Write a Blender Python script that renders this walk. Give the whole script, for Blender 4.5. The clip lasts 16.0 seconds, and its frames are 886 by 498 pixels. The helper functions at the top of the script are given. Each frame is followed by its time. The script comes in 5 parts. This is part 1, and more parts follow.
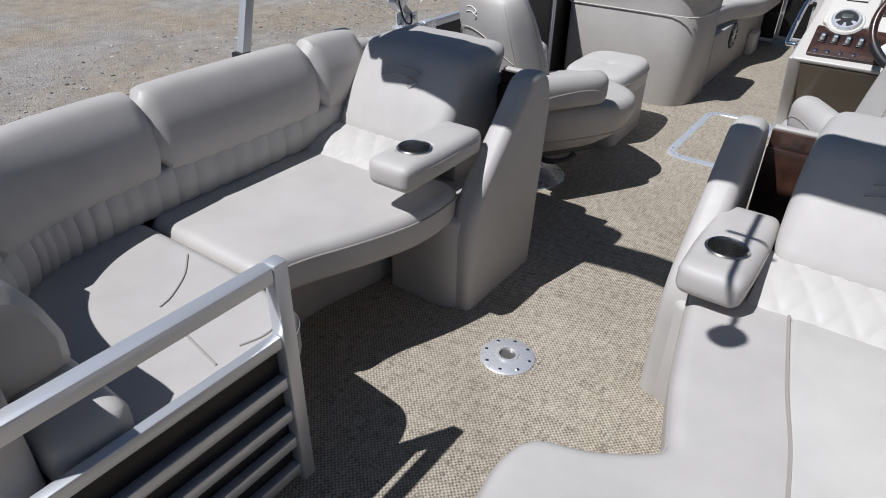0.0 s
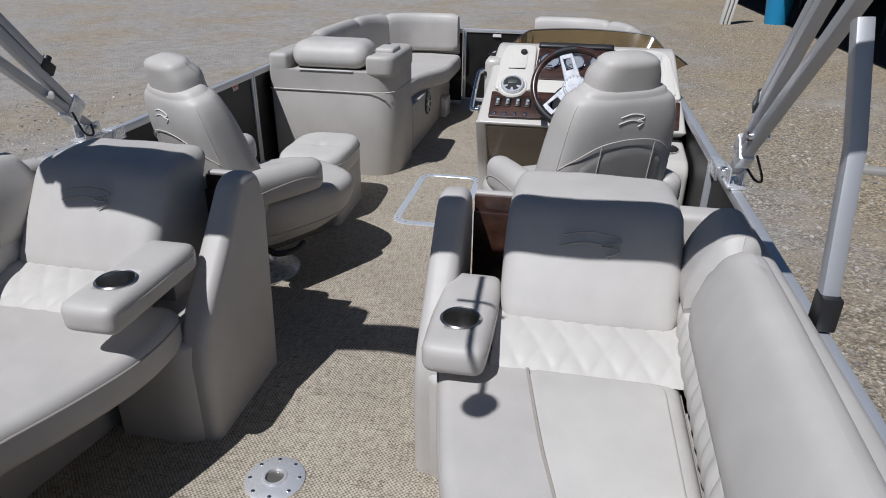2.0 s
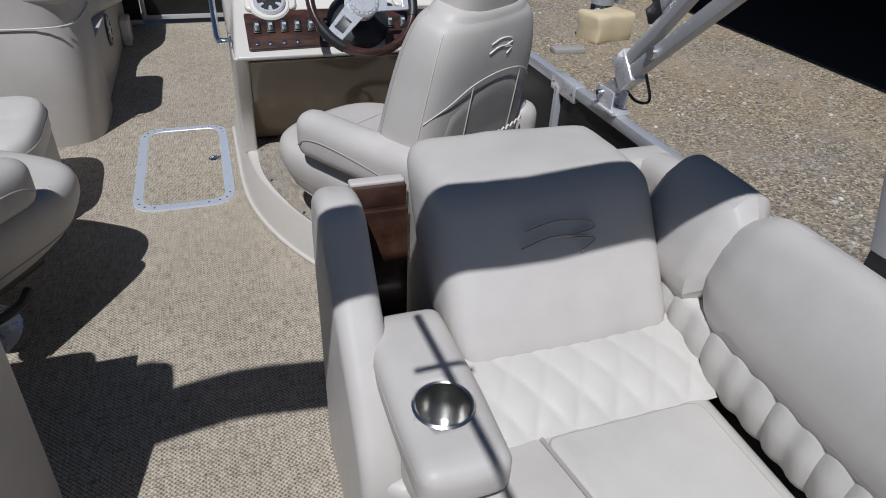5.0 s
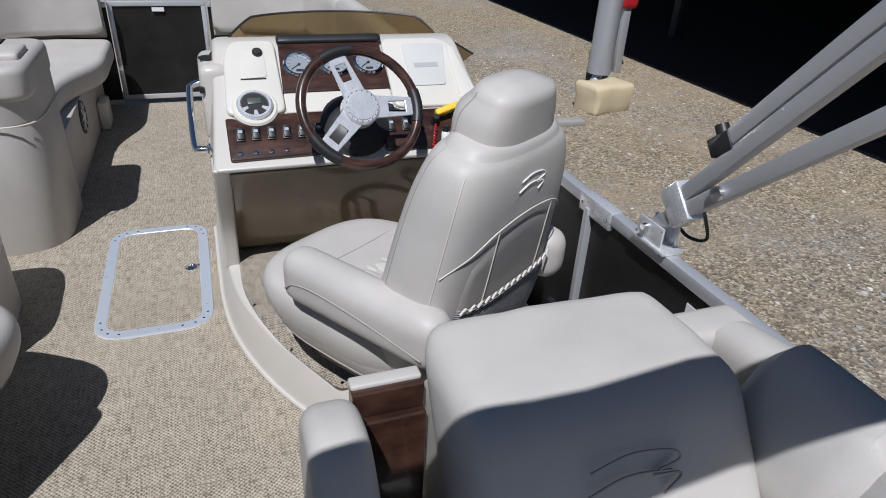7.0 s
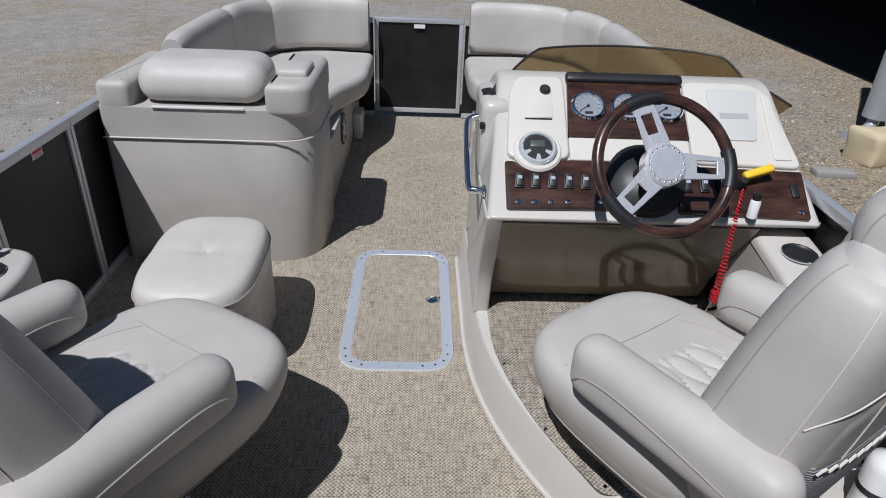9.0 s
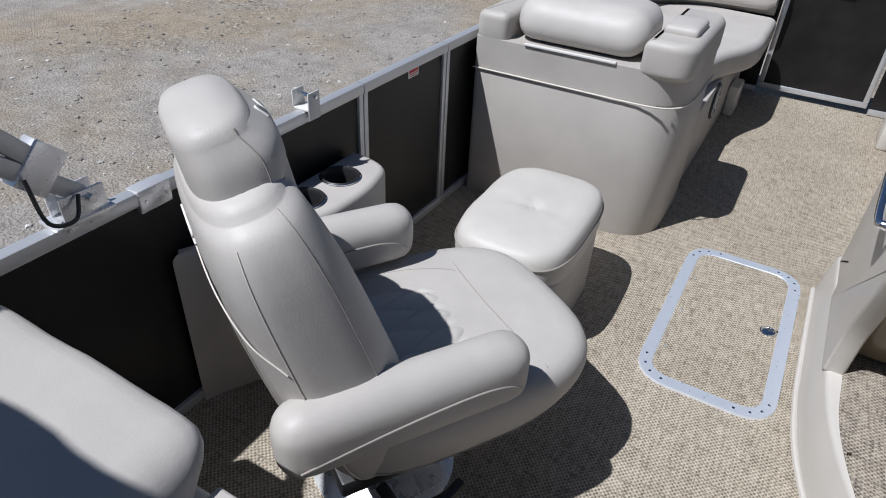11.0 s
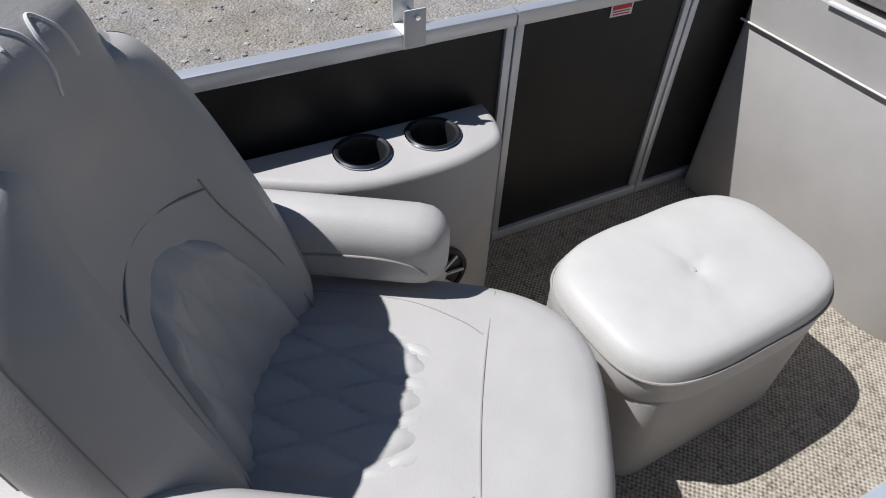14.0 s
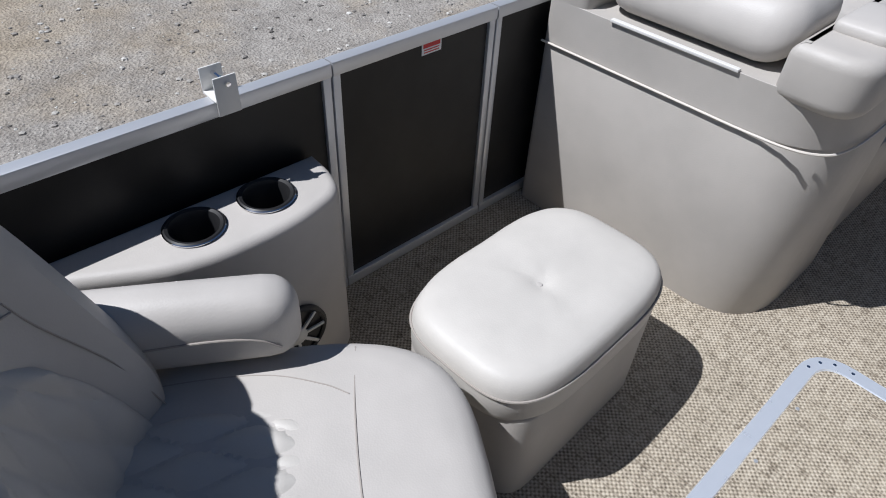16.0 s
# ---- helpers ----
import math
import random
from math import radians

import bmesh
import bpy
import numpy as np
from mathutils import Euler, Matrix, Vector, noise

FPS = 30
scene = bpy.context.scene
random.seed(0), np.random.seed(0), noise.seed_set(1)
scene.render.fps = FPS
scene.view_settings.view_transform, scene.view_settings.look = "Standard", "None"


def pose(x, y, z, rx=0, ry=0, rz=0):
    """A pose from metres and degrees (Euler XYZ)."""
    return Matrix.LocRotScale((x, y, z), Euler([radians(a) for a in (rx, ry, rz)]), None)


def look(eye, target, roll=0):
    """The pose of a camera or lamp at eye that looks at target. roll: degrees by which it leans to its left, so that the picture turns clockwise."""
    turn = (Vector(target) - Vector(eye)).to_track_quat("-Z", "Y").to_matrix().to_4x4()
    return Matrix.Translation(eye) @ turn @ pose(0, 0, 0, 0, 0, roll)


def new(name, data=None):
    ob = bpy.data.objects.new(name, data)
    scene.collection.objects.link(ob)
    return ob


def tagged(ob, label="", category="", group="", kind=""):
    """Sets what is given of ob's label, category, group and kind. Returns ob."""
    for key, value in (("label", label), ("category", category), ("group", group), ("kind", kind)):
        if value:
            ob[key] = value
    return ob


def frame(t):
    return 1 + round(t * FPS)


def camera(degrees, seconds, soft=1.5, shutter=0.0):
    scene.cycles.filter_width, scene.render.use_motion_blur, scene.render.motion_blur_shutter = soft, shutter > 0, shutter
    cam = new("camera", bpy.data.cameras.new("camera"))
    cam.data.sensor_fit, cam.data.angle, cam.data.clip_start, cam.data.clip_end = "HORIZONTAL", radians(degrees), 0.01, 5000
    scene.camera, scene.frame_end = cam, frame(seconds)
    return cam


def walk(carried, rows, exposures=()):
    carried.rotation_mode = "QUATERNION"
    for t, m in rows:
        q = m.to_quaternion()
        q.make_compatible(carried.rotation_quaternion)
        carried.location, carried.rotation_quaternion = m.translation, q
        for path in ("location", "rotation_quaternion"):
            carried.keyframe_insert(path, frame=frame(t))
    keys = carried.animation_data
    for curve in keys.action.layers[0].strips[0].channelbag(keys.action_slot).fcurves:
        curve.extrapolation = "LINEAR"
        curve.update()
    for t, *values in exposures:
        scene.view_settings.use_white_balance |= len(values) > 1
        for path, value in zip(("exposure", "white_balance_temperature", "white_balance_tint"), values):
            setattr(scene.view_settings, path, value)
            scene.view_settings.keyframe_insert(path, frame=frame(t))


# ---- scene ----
cam = camera(68.9, 16.0, 1.0)
PATH = [
    (0, (0.829, -3.143, 1.317), (-0.144, -1.761, 0.249), 1.1),
    (0.5, (0.862, -3.14, 1.332), (0.027, -1.622, 0.332), 0.5),
    (1, (0.886, -3.112, 1.353), (0.21, -1.479, 0.417), 0.0),
    (1.5, (0.884, -3.078, 1.363), (0.407, -1.351, 0.475), 0.1),
    (2, (0.836, -3.032, 1.36), (0.503, -1.266, 0.483), 0.6),
    (2.5, (0.753, -2.961, 1.348), (0.503, -1.186, 0.462), 0.8),
    (3, (0.657, -2.889, 1.324), (0.614, -1.131, 0.372), 2.1),
    (3.2, (0.617, -2.896, 1.344), (0.678, -1.157, 0.358), 3.3),
    (5.3, (0.372, -2.286, 1.288), (0.991, -0.743, 0.175), 2.9),
    (5.5, (0.389, -2.238, 1.302), (1.032, -0.701, 0.196), 3.0),
    (6, (0.457, -2.138, 1.328), (1.115, -0.584, 0.255), 2.8),
    (6.5, (0.493, -2.063, 1.334), (1.138, -0.469, 0.313), 2.7),
    (7, (0.444, -1.986, 1.343), (1.07, -0.356, 0.368), 3.1),
    (7.5, (0.371, -1.886, 1.353), (1.002, -0.236, 0.415), 3.4),
    (8, (0.29, -1.815, 1.349), (0.913, -0.152, 0.428), 3.4),
    (8.5, (0.248, -1.738, 1.344), (0.699, -0.026, 0.412), 2.7),
    (9, (0.247, -1.674, 1.352), (0.32, 0.074, 0.385), 2.5),
    (9.5, (0.253, -1.62, 1.344), (-0.035, 0.096, 0.358), 1.8),
    (10, (0.206, -1.577, 1.321), (-0.341, 0.054, 0.301), 1.3),
    (10.2, (0.165, -1.578, 1.32), (-0.437, 0.022, 0.282), 1.5),
    (12.3, (0.124, -1.136, 1.268), (-0.955, -0.043, -0.013), 4.2),
    (12.5, (0.099, -1.091, 1.256), (-1.022, -0.057, -0.038), 4.1),
    (13, (0.054, -0.99, 1.231), (-1.122, -0.106, -0.125), 4.3),
    (13.5, (0.063, -0.858, 1.212), (-1.163, -0.12, -0.184), 3.2),
    (14, (0.091, -0.749, 1.198), (-1.153, -0.05, -0.203), 3.0),
    (14.5, (0.096, -0.686, 1.182), (-1.144, 0.024, -0.218), 3.5),
    (15, (0.108, -0.656, 1.179), (-1.113, 0.07, -0.229), 3.5),
    (15.5, (0.101, -0.66, 1.205), (-1.055, 0.167, -0.203), 3.3),
    (16, (0.086, -0.703, 1.239), (-0.967, 0.347, -0.098), 3.3),
]
walk(cam, [(t, look(eye, target, roll)) for t, eye, target, roll in PATH], [(t, stops, 6000, 11) for t, stops in ((0.0, 0.16), (1.0, 0.02), (3.0, -0.05), (5.5, -0.12), (7.0, 0.05), (8.0, 0.02), (9.0, -0.05), (10.0, 0.07), (12.5, 0.28), (14.0, 0.33), (16.0, 0.30))])

# ---- sky, sun ----
SUN = Vector((0.32, 0.535, -1.0))
world = bpy.data.worlds.new("sky")
scene.world = world
world.use_nodes = True
sky = world.node_tree.nodes.new("ShaderNodeTexSky")
sky.sky_type, sky.sun_disc = "NISHITA", False
sky.ozone_density, sky.dust_density = 4.0, 0.3
sky.sun_elevation, sky.sun_rotation = radians(58.1), radians(210.9)
world.node_tree.nodes["Background"].inputs["Strength"].default_value = 0.035
world.node_tree.links.new(sky.outputs[0], world.node_tree.nodes["Background"].inputs["Color"])
sun = new("sun", bpy.data.lights.new("sun", "SUN"))
sun.data.energy, sun.data.angle, sun.data.color = 4.45, radians(0.55), (1.0, 0.975, 0.95)
sun.matrix_world = look((0, 0, 8), Vector((0, 0, 8)) + SUN)


# ---- materials ----
def material(name, color, rough=0.5, metal=0.0, **more):
    m = bpy.data.materials.new(name)
    m.use_nodes = True
    b = m.node_tree.nodes["Principled BSDF"]
    b.inputs["Base Color"].default_value = (*color, 1)
    b.inputs["Roughness"].default_value, b.inputs["Metallic"].default_value = rough, metal
    for key, value in more.items():
        b.inputs[key.replace("_", " ")].default_value = value
    return m, m.node_tree.nodes, m.node_tree.links, b


def noise_at(nodes, links, scale, detail=4.0, rough=0.55, coord="Object", stretch=None):
    tc, n = nodes.new("ShaderNodeTexCoord"), nodes.new("ShaderNodeTexNoise")
    n.inputs["Scale"].default_value, n.inputs["Detail"].default_value, n.inputs["Roughness"].default_value = scale, detail, rough
    out = tc.outputs[coord]
    if stretch:
        mp = nodes.new("ShaderNodeMapping")
        mp.inputs["Scale"].default_value = stretch
        links.new(out, mp.inputs[0])
        out = mp.outputs[0]
    links.new(out, n.inputs["Vector"])
    return n.outputs["Fac"]


def ramp(nodes, links, fac, stops):
    r = nodes.new("ShaderNodeValToRGB")
    while len(r.color_ramp.elements) < len(stops):
        r.color_ramp.elements.new(0.5)
    for e, (at, col) in zip(r.color_ramp.elements, stops):
        e.position, e.color = at, (*col, 1)
    links.new(fac, r.inputs[0])
    return r.outputs[0]


def bumped(nodes, links, b, height, strength, distance, under=None):
    k = nodes.new("ShaderNodeBump")
    k.inputs["Strength"].default_value, k.inputs["Distance"].default_value = strength, distance
    links.new(height, k.inputs["Height"])
    if under:
        links.new(under, k.inputs["Normal"])
    links.new(k.outputs[0], b.inputs["Normal"])
    return k.outputs[0]


def mixed(nodes, links, fac, a, c, mode="MIX"):
    m = nodes.new("ShaderNodeMix")
    m.data_type, m.blend_type = "RGBA", mode
    for slot, value in ((0, fac), (6, a), (7, c)):
        if isinstance(value, (tuple, float)):
            m.inputs[slot].default_value = (*value, 1) if isinstance(value, tuple) else value
        else:
            links.new(value, m.inputs[slot])
    return m.outputs[2]


def vinyl(name, color, rough=0.48, grain=0.16):
    """Upholstery vinyl: leather grain, soft creases, faint soiling."""
    m, n, l, b = material(name, color, rough)
    dirt = noise_at(n, l, 6.0, 6)
    dark = tuple(c * 0.88 for c in color)
    l.new(ramp(n, l, dirt, [(0.3, dark), (0.65, color)]), b.inputs["Base Color"])
    v = n.new("ShaderNodeTexVoronoi")
    tc = n.new("ShaderNodeTexCoord")
    l.new(tc.outputs["Object"], v.inputs["Vector"])
    v.inputs["Scale"].default_value = 300
    first = bumped(n, l, b, v.outputs["Distance"], grain, 0.0009)
    bumped(n, l, b, noise_at(n, l, 9, 2), 0.07, 0.010, first)
    b.inputs["Specular IOR Level"].default_value = 0.38
    r = n.new("ShaderNodeMapRange")
    r.inputs[3].default_value, r.inputs[4].default_value = rough - 0.08, rough + 0.12
    l.new(noise_at(n, l, 25), r.inputs[0])
    l.new(r.outputs[0], b.inputs["Roughness"])
    return m


VINYL = vinyl("ivory_grey_vinyl", (0.485, 0.458, 0.425))
VINYL_PALE = vinyl("pale_ivory_vinyl", (0.53, 0.505, 0.465), 0.5)
VINYL_BACK = vinyl("taupe_back_vinyl", (0.40, 0.375, 0.343), 0.5)
VINYL_BASE = vinyl("beige_base_vinyl", (0.445, 0.418, 0.383), 0.5)


def mesh_net():
    """Ribbed elastic net: fine dark and pale cords."""
    m, n, l, b = material("grey_ribbed_net", (0.2, 0.2, 0.21), 0.8)
    tc, w = n.new("ShaderNodeTexCoord"), n.new("ShaderNodeTexWave")
    l.new(tc.outputs["Object"], w.inputs["Vector"])
    w.bands_direction = "Z"
    w.inputs["Scale"].default_value, w.inputs["Distortion"].default_value, w.inputs["Detail Scale"].default_value = 55.0, 1.5, 12.0
    l.new(ramp(n, l, w.outputs["Fac"], [(0.3, (0.10, 0.10, 0.108)), (0.7, (0.36, 0.36, 0.37))]), b.inputs["Base Color"])
    bumped(n, l, b, w.outputs["Fac"], 0.5, 0.002)
    return m


NET = mesh_net()
THREAD = material("pale_thread", (0.62, 0.58, 0.52), 0.7)[0]
PIPING = material("grey_piping", (0.33, 0.30, 0.27), 0.55)[0]


def woven(name, a, c, d):
    """Woven seagrass vinyl: alternating strands with mixed yarn colours."""
    m, n, l, b = material(name, a, 0.72)
    tc = n.new("ShaderNodeTexCoord")
    sep = n.new("ShaderNodeSeparateXYZ")
    l.new(tc.outputs["Object"], sep.inputs[0])

    def op(kind, p, q=None):
        k = n.new("ShaderNodeMath")
        k.operation = kind
        for i, v in enumerate((p, q)):
            if v is None:
                continue
            if isinstance(v, (int, float)):
                k.inputs[i].default_value = v
            else:
                l.new(v, k.inputs[i])
        return k.outputs[0]

    sx, sy = op("MULTIPLY", sep.outputs[0], 520.0), op("MULTIPLY", sep.outputs[1], 520.0)
    w = op("MULTIPLY", op("SINE", sx), op("SINE", sy))
    h = op("MULTIPLY", op("ADD", w, 1.0), 0.5)
    along = noise_at(n, l, 1.0, 2, 0.5, "Object", (190, 20, 10))
    across = noise_at(n, l, 1.0, 2, 0.5, "Object", (20, 190, 10))
    yarn = mixed(n, l, h, ramp(n, l, along, [(0.36, a), (0.5, c), (0.64, d)]), ramp(n, l, across, [(0.36, c), (0.5, d), (0.64, a)]))
    yarn = mixed(n, l, 1.0, yarn, ramp(n, l, h, [(0.22, (0.58, 0.57, 0.55)), (0.6, (1.12, 1.12, 1.12))]), "MULTIPLY")
    fade = ramp(n, l, noise_at(n, l, 2.3, 5), [(0.3, (0.86, 0.85, 0.84)), (0.7, (1.08, 1.08, 1.08))])
    l.new(mixed(n, l, 1.0, yarn, fade, "MULTIPLY"), b.inputs["Base Color"])
    bumped(n, l, b, h, 0.6, 0.0018)
    return m


CARPET = woven("woven_seagrass_deck", (0.160, 0.132, 0.097), (0.335, 0.288, 0.22), (0.48, 0.43, 0.348))
CARPET_HELM = woven("woven_seagrass_helm", (0.11, 0.093, 0.076), (0.28, 0.24, 0.19), (0.43, 0.385, 0.315))


def metal(name, color, rough, streak=True):
    m, n, l, b = material(name, color, rough, 0.6)
    f = noise_at(n, l, 1.0, 3, 0.6, "Object", (300, 6, 300)) if streak else noise_at(n, l, 40, 5)
    r = n.new("ShaderNodeMapRange")
    r.inputs[3].default_value, r.inputs[4].default_value = max(rough - 0.1, 0.02), rough + 0.12
    l.new(f, r.inputs[0])
    l.new(r.outputs[0], b.inputs["Roughness"])
    return m


ALU = metal("anodised_aluminium", (0.62, 0.63, 0.65), 0.38)
ALU_RAW = metal("brushed_aluminium", (0.80, 0.80, 0.81), 0.28, False)
TUBE = metal("dull_aluminium_tube", (0.50, 0.50, 0.51), 0.5)
CUP_STEEL = material("stainless_cup", (0.55, 0.54, 0.52), 0.22, 1.0)[0]
CHROME = material("chrome", (0.82, 0.82, 0.83), 0.08, 1.0)[0]


def panel_black():
    m, n, l, b = material("black_fence_panel", (0.012, 0.0115, 0.012), 0.42)
    l.new(ramp(n, l, noise_at(n, l, 9, 6), [(0.35, (0.010, 0.0095, 0.0095)), (0.75, (0.019, 0.018, 0.0175))]), b.inputs["Base Color"])
    b.inputs["Specular IOR Level"].default_value = 0.3
    bumped(n, l, b, noise_at(n, l, 5, 2), 0.08, 0.02)
    return m


BLACK = panel_black()
RUBBER = material("black_plastic", (0.015, 0.015, 0.016), 0.45)[0]
STEEL_WHITE = material("white_painted_metal", (0.68, 0.67, 0.64), 0.4)[0]


def walnut():
    m, n, l, b = material("walnut_burl_trim", (0.07, 0.03, 0.02), 0.28)
    f = noise_at(n, l, 1.0, 7, 0.65, "Object", (9, 40, 14))
    l.new(ramp(n, l, f, [(0.3, (0.014, 0.007, 0.005)), (0.5, (0.042, 0.019, 0.013)), (0.7, (0.085, 0.04, 0.026))]), b.inputs["Base Color"])
    b.inputs["Coat Weight"].default_value = 0.4
    return m


WOOD = walnut()


def gelcoat(name, color, rough):
    m, n, l, b = material(name, color, rough)
    l.new(ramp(n, l, noise_at(n, l, 5, 5), [(0.3, tuple(c * 0.93 for c in color)), (0.7, color)]), b.inputs["Base Color"])
    bumped(n, l, b, noise_at(n, l, 220, 2), 0.05, 0.001)
    return m


CREAM = gelcoat("cream_gelcoat", (0.63, 0.60, 0.54), 0.3)
SILVER_GEL = gelcoat("warm_white_gelcoat", (0.54, 0.51, 0.465), 0.28)
BRONZE = gelcoat("bronze_gloss_gelcoat", (0.20, 0.165, 0.115), 0.12)
WHITE = material("white_plastic", (0.75, 0.75, 0.74), 0.4)[0]
DIAL = material("silver_dial_face", (0.24, 0.26, 0.285), 0.35)[0]
LCD = material("lcd_window", (0.07, 0.085, 0.075), 0.35)[0]
SWITCH_GREY = material("blue_grey_legend", (0.36, 0.41, 0.46), 0.3)[0]
YELLOW = material("yellow_foam_float", (0.80, 0.50, 0.02), 0.6)[0]
RED = material("red_lanyard", (0.42, 0.015, 0.02), 0.45)[0]
RED_INK = material("red_ink", (0.55, 0.03, 0.03), 0.5)[0]
INK = material("grey_ink", (0.12, 0.12, 0.12), 0.5)[0]
LOGO_GREY = material("grey_embroidery", (0.31, 0.295, 0.275), 0.7)[0]
LOGO_PALE = material("pale_embroidery", (0.70, 0.68, 0.64), 0.6)[0]
BLUE = material("blue_plastic", (0.02, 0.25, 0.48), 0.4)[0]


def smoked():
    m, n, l, b = material("smoked_acrylic", (0.32, 0.24, 0.13), 0.06)
    b.inputs["Transmission Weight"].default_value, b.inputs["IOR"].default_value = 0.9, 1.25
    return m


SMOKE = smoked()


def gravel():
    m, n, l, b = material("dry_gravel", (0.4, 0.37, 0.33), 0.95)
    v = n.new("ShaderNodeTexVoronoi")
    tc = n.new("ShaderNodeTexCoord")
    l.new(tc.outputs["Object"], v.inputs["Vector"])
    v.inputs["Scale"].default_value = 58
    sepc = n.new("ShaderNodeSeparateColor")
    l.new(v.outputs["Color"], sepc.inputs[0])
    stones = ramp(n, l, sepc.outputs[0], [(0.0, (0.12, 0.108, 0.095)), (0.45, (0.27, 0.25, 0.225)), (0.8, (0.38, 0.355, 0.32)), (1.0, (0.58, 0.56, 0.52))])
    fine = ramp(n, l, noise_at(n, l, 60, 8, 0.7), [(0.3, (0.72, 0.70, 0.67)), (0.7, (1.1, 1.1, 1.08))])
    base = mixed(n, l, 1.0, stones, fine, "MULTIPLY")
    sep = n.new("ShaderNodeSeparateXYZ")
    l.new(tc.outputs["Object"], sep.inputs[0])
    drift = n.new("ShaderNodeMapRange")
    drift.inputs[1].default_value, drift.inputs[2].default_value, drift.inputs[3].default_value, drift.inputs[4].default_value = -2.0, 4.0, 0.16, -0.06
    l.new(sep.outputs[0], drift.inputs[0])
    total = n.new("ShaderNodeMath")
    l.new(noise_at(n, l, 0.75, 7, 0.62), total.inputs[0])
    l.new(drift.outputs[0], total.inputs[1])
    sand = ramp(n, l, total.outputs[0], [(0.44, (0.05, 0.05, 0.05)), (0.62, (0.82, 0.82, 0.82))])
    dust = ramp(n, l, noise_at(n, l, 90, 6, 0.7), [(0.3, (0.21, 0.193, 0.175)), (0.7, (0.47, 0.437, 0.395))])
    dust = mixed(n, l, 1.0, dust, ramp(n, l, noise_at(n, l, 5, 8, 0.75), [(0.38, (0.74, 0.73, 0.72)), (0.6, (1.08, 1.08, 1.08))]), "MULTIPLY")
    shift = n.new("ShaderNodeMapRange")
    shift.inputs[1].default_value, shift.inputs[2].default_value, shift.inputs[3].default_value, shift.inputs[4].default_value = 1.6, 3.6, -0.02, 0.14
    l.new(sep.outputs[0], shift.inputs[0])
    straw = n.new("ShaderNodeMath")
    l.new(noise_at(n, l, 0.55, 6, 0.65), straw.inputs[0])
    l.new(shift.outputs[0], straw.inputs[1])
    tan = ramp(n, l, straw.outputs[0], [(0.42, (1, 1, 1)), (0.56, (1.0, 0.92, 0.79)), (0.70, (1.06, 0.93, 0.72))])
    l.new(mixed(n, l, 1.0, mixed(n, l, sand, base, dust), tan, "MULTIPLY"), b.inputs["Base Color"])
    first = bumped(n, l, b, v.outputs["Distance"], 0.7, 0.013)
    bumped(n, l, b, noise_at(n, l, 26, 8, 0.75), 0.6, 0.025, first)
    return m


GRAVEL = gravel()
LIMESTONE = gelcoat("rough_limestone", (0.55, 0.46, 0.30), 0.9)
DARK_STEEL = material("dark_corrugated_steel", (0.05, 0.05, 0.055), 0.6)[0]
GALV = metal("galvanised_steel", (0.50, 0.52, 0.55), 0.45, False)


# ---- shapes ----
def part(name, bm, mat, parent=None, label="", smooth=True, at=None):
    """Links a bmesh as one mesh object under a thing or part."""
    me = bpy.data.meshes.new(name)
    bm.to_mesh(me)
    bm.free()
    me.materials.append(mat)
    if smooth:
        me.shade_smooth()
        me.set_sharp_from_angle(angle=radians(38))
    ob = new(name, me)
    if at is not None:
        ob.matrix_basis = at
    if parent is not None:
        ob.parent = parent
    if label:
        ob["label"] = label
    return ob


def thing(name, label, category, at=None, group="", kind=""):
    ob = tagged(new(name), label, category, group, kind)
    if at is not None:
        ob.matrix_basis = at
    return ob


def moved(bm, m):
    bmesh.ops.transform(bm, matrix=m, verts=bm.verts)
    return bm


def joined(*parts):
    """One bmesh from several."""
    out = bmesh.new()
    for bm in parts:
        me = bpy.data.meshes.new("tmp")
        bm.to_mesh(me)
        bm.free()
        out.from_mesh(me)
        bpy.data.meshes.remove(me)
    return out


def box(x0, x1, y0, y1, z0, z1, r=0.004, seg=2):
    """A box with bevelled edges."""
    bm = bmesh.new()
    bmesh.ops.create_cube(bm, size=1, matrix=Matrix.LocRotScale(((x0 + x1) / 2, (y0 + y1) / 2, (z0 + z1) / 2), None, (x1 - x0, y1 - y0, z1 - z0)))
    if r:
        bmesh.ops.bevel(bm, geom=bm.edges[:], offset=r, segments=seg, profile=0.5, affect="EDGES")
    return bm


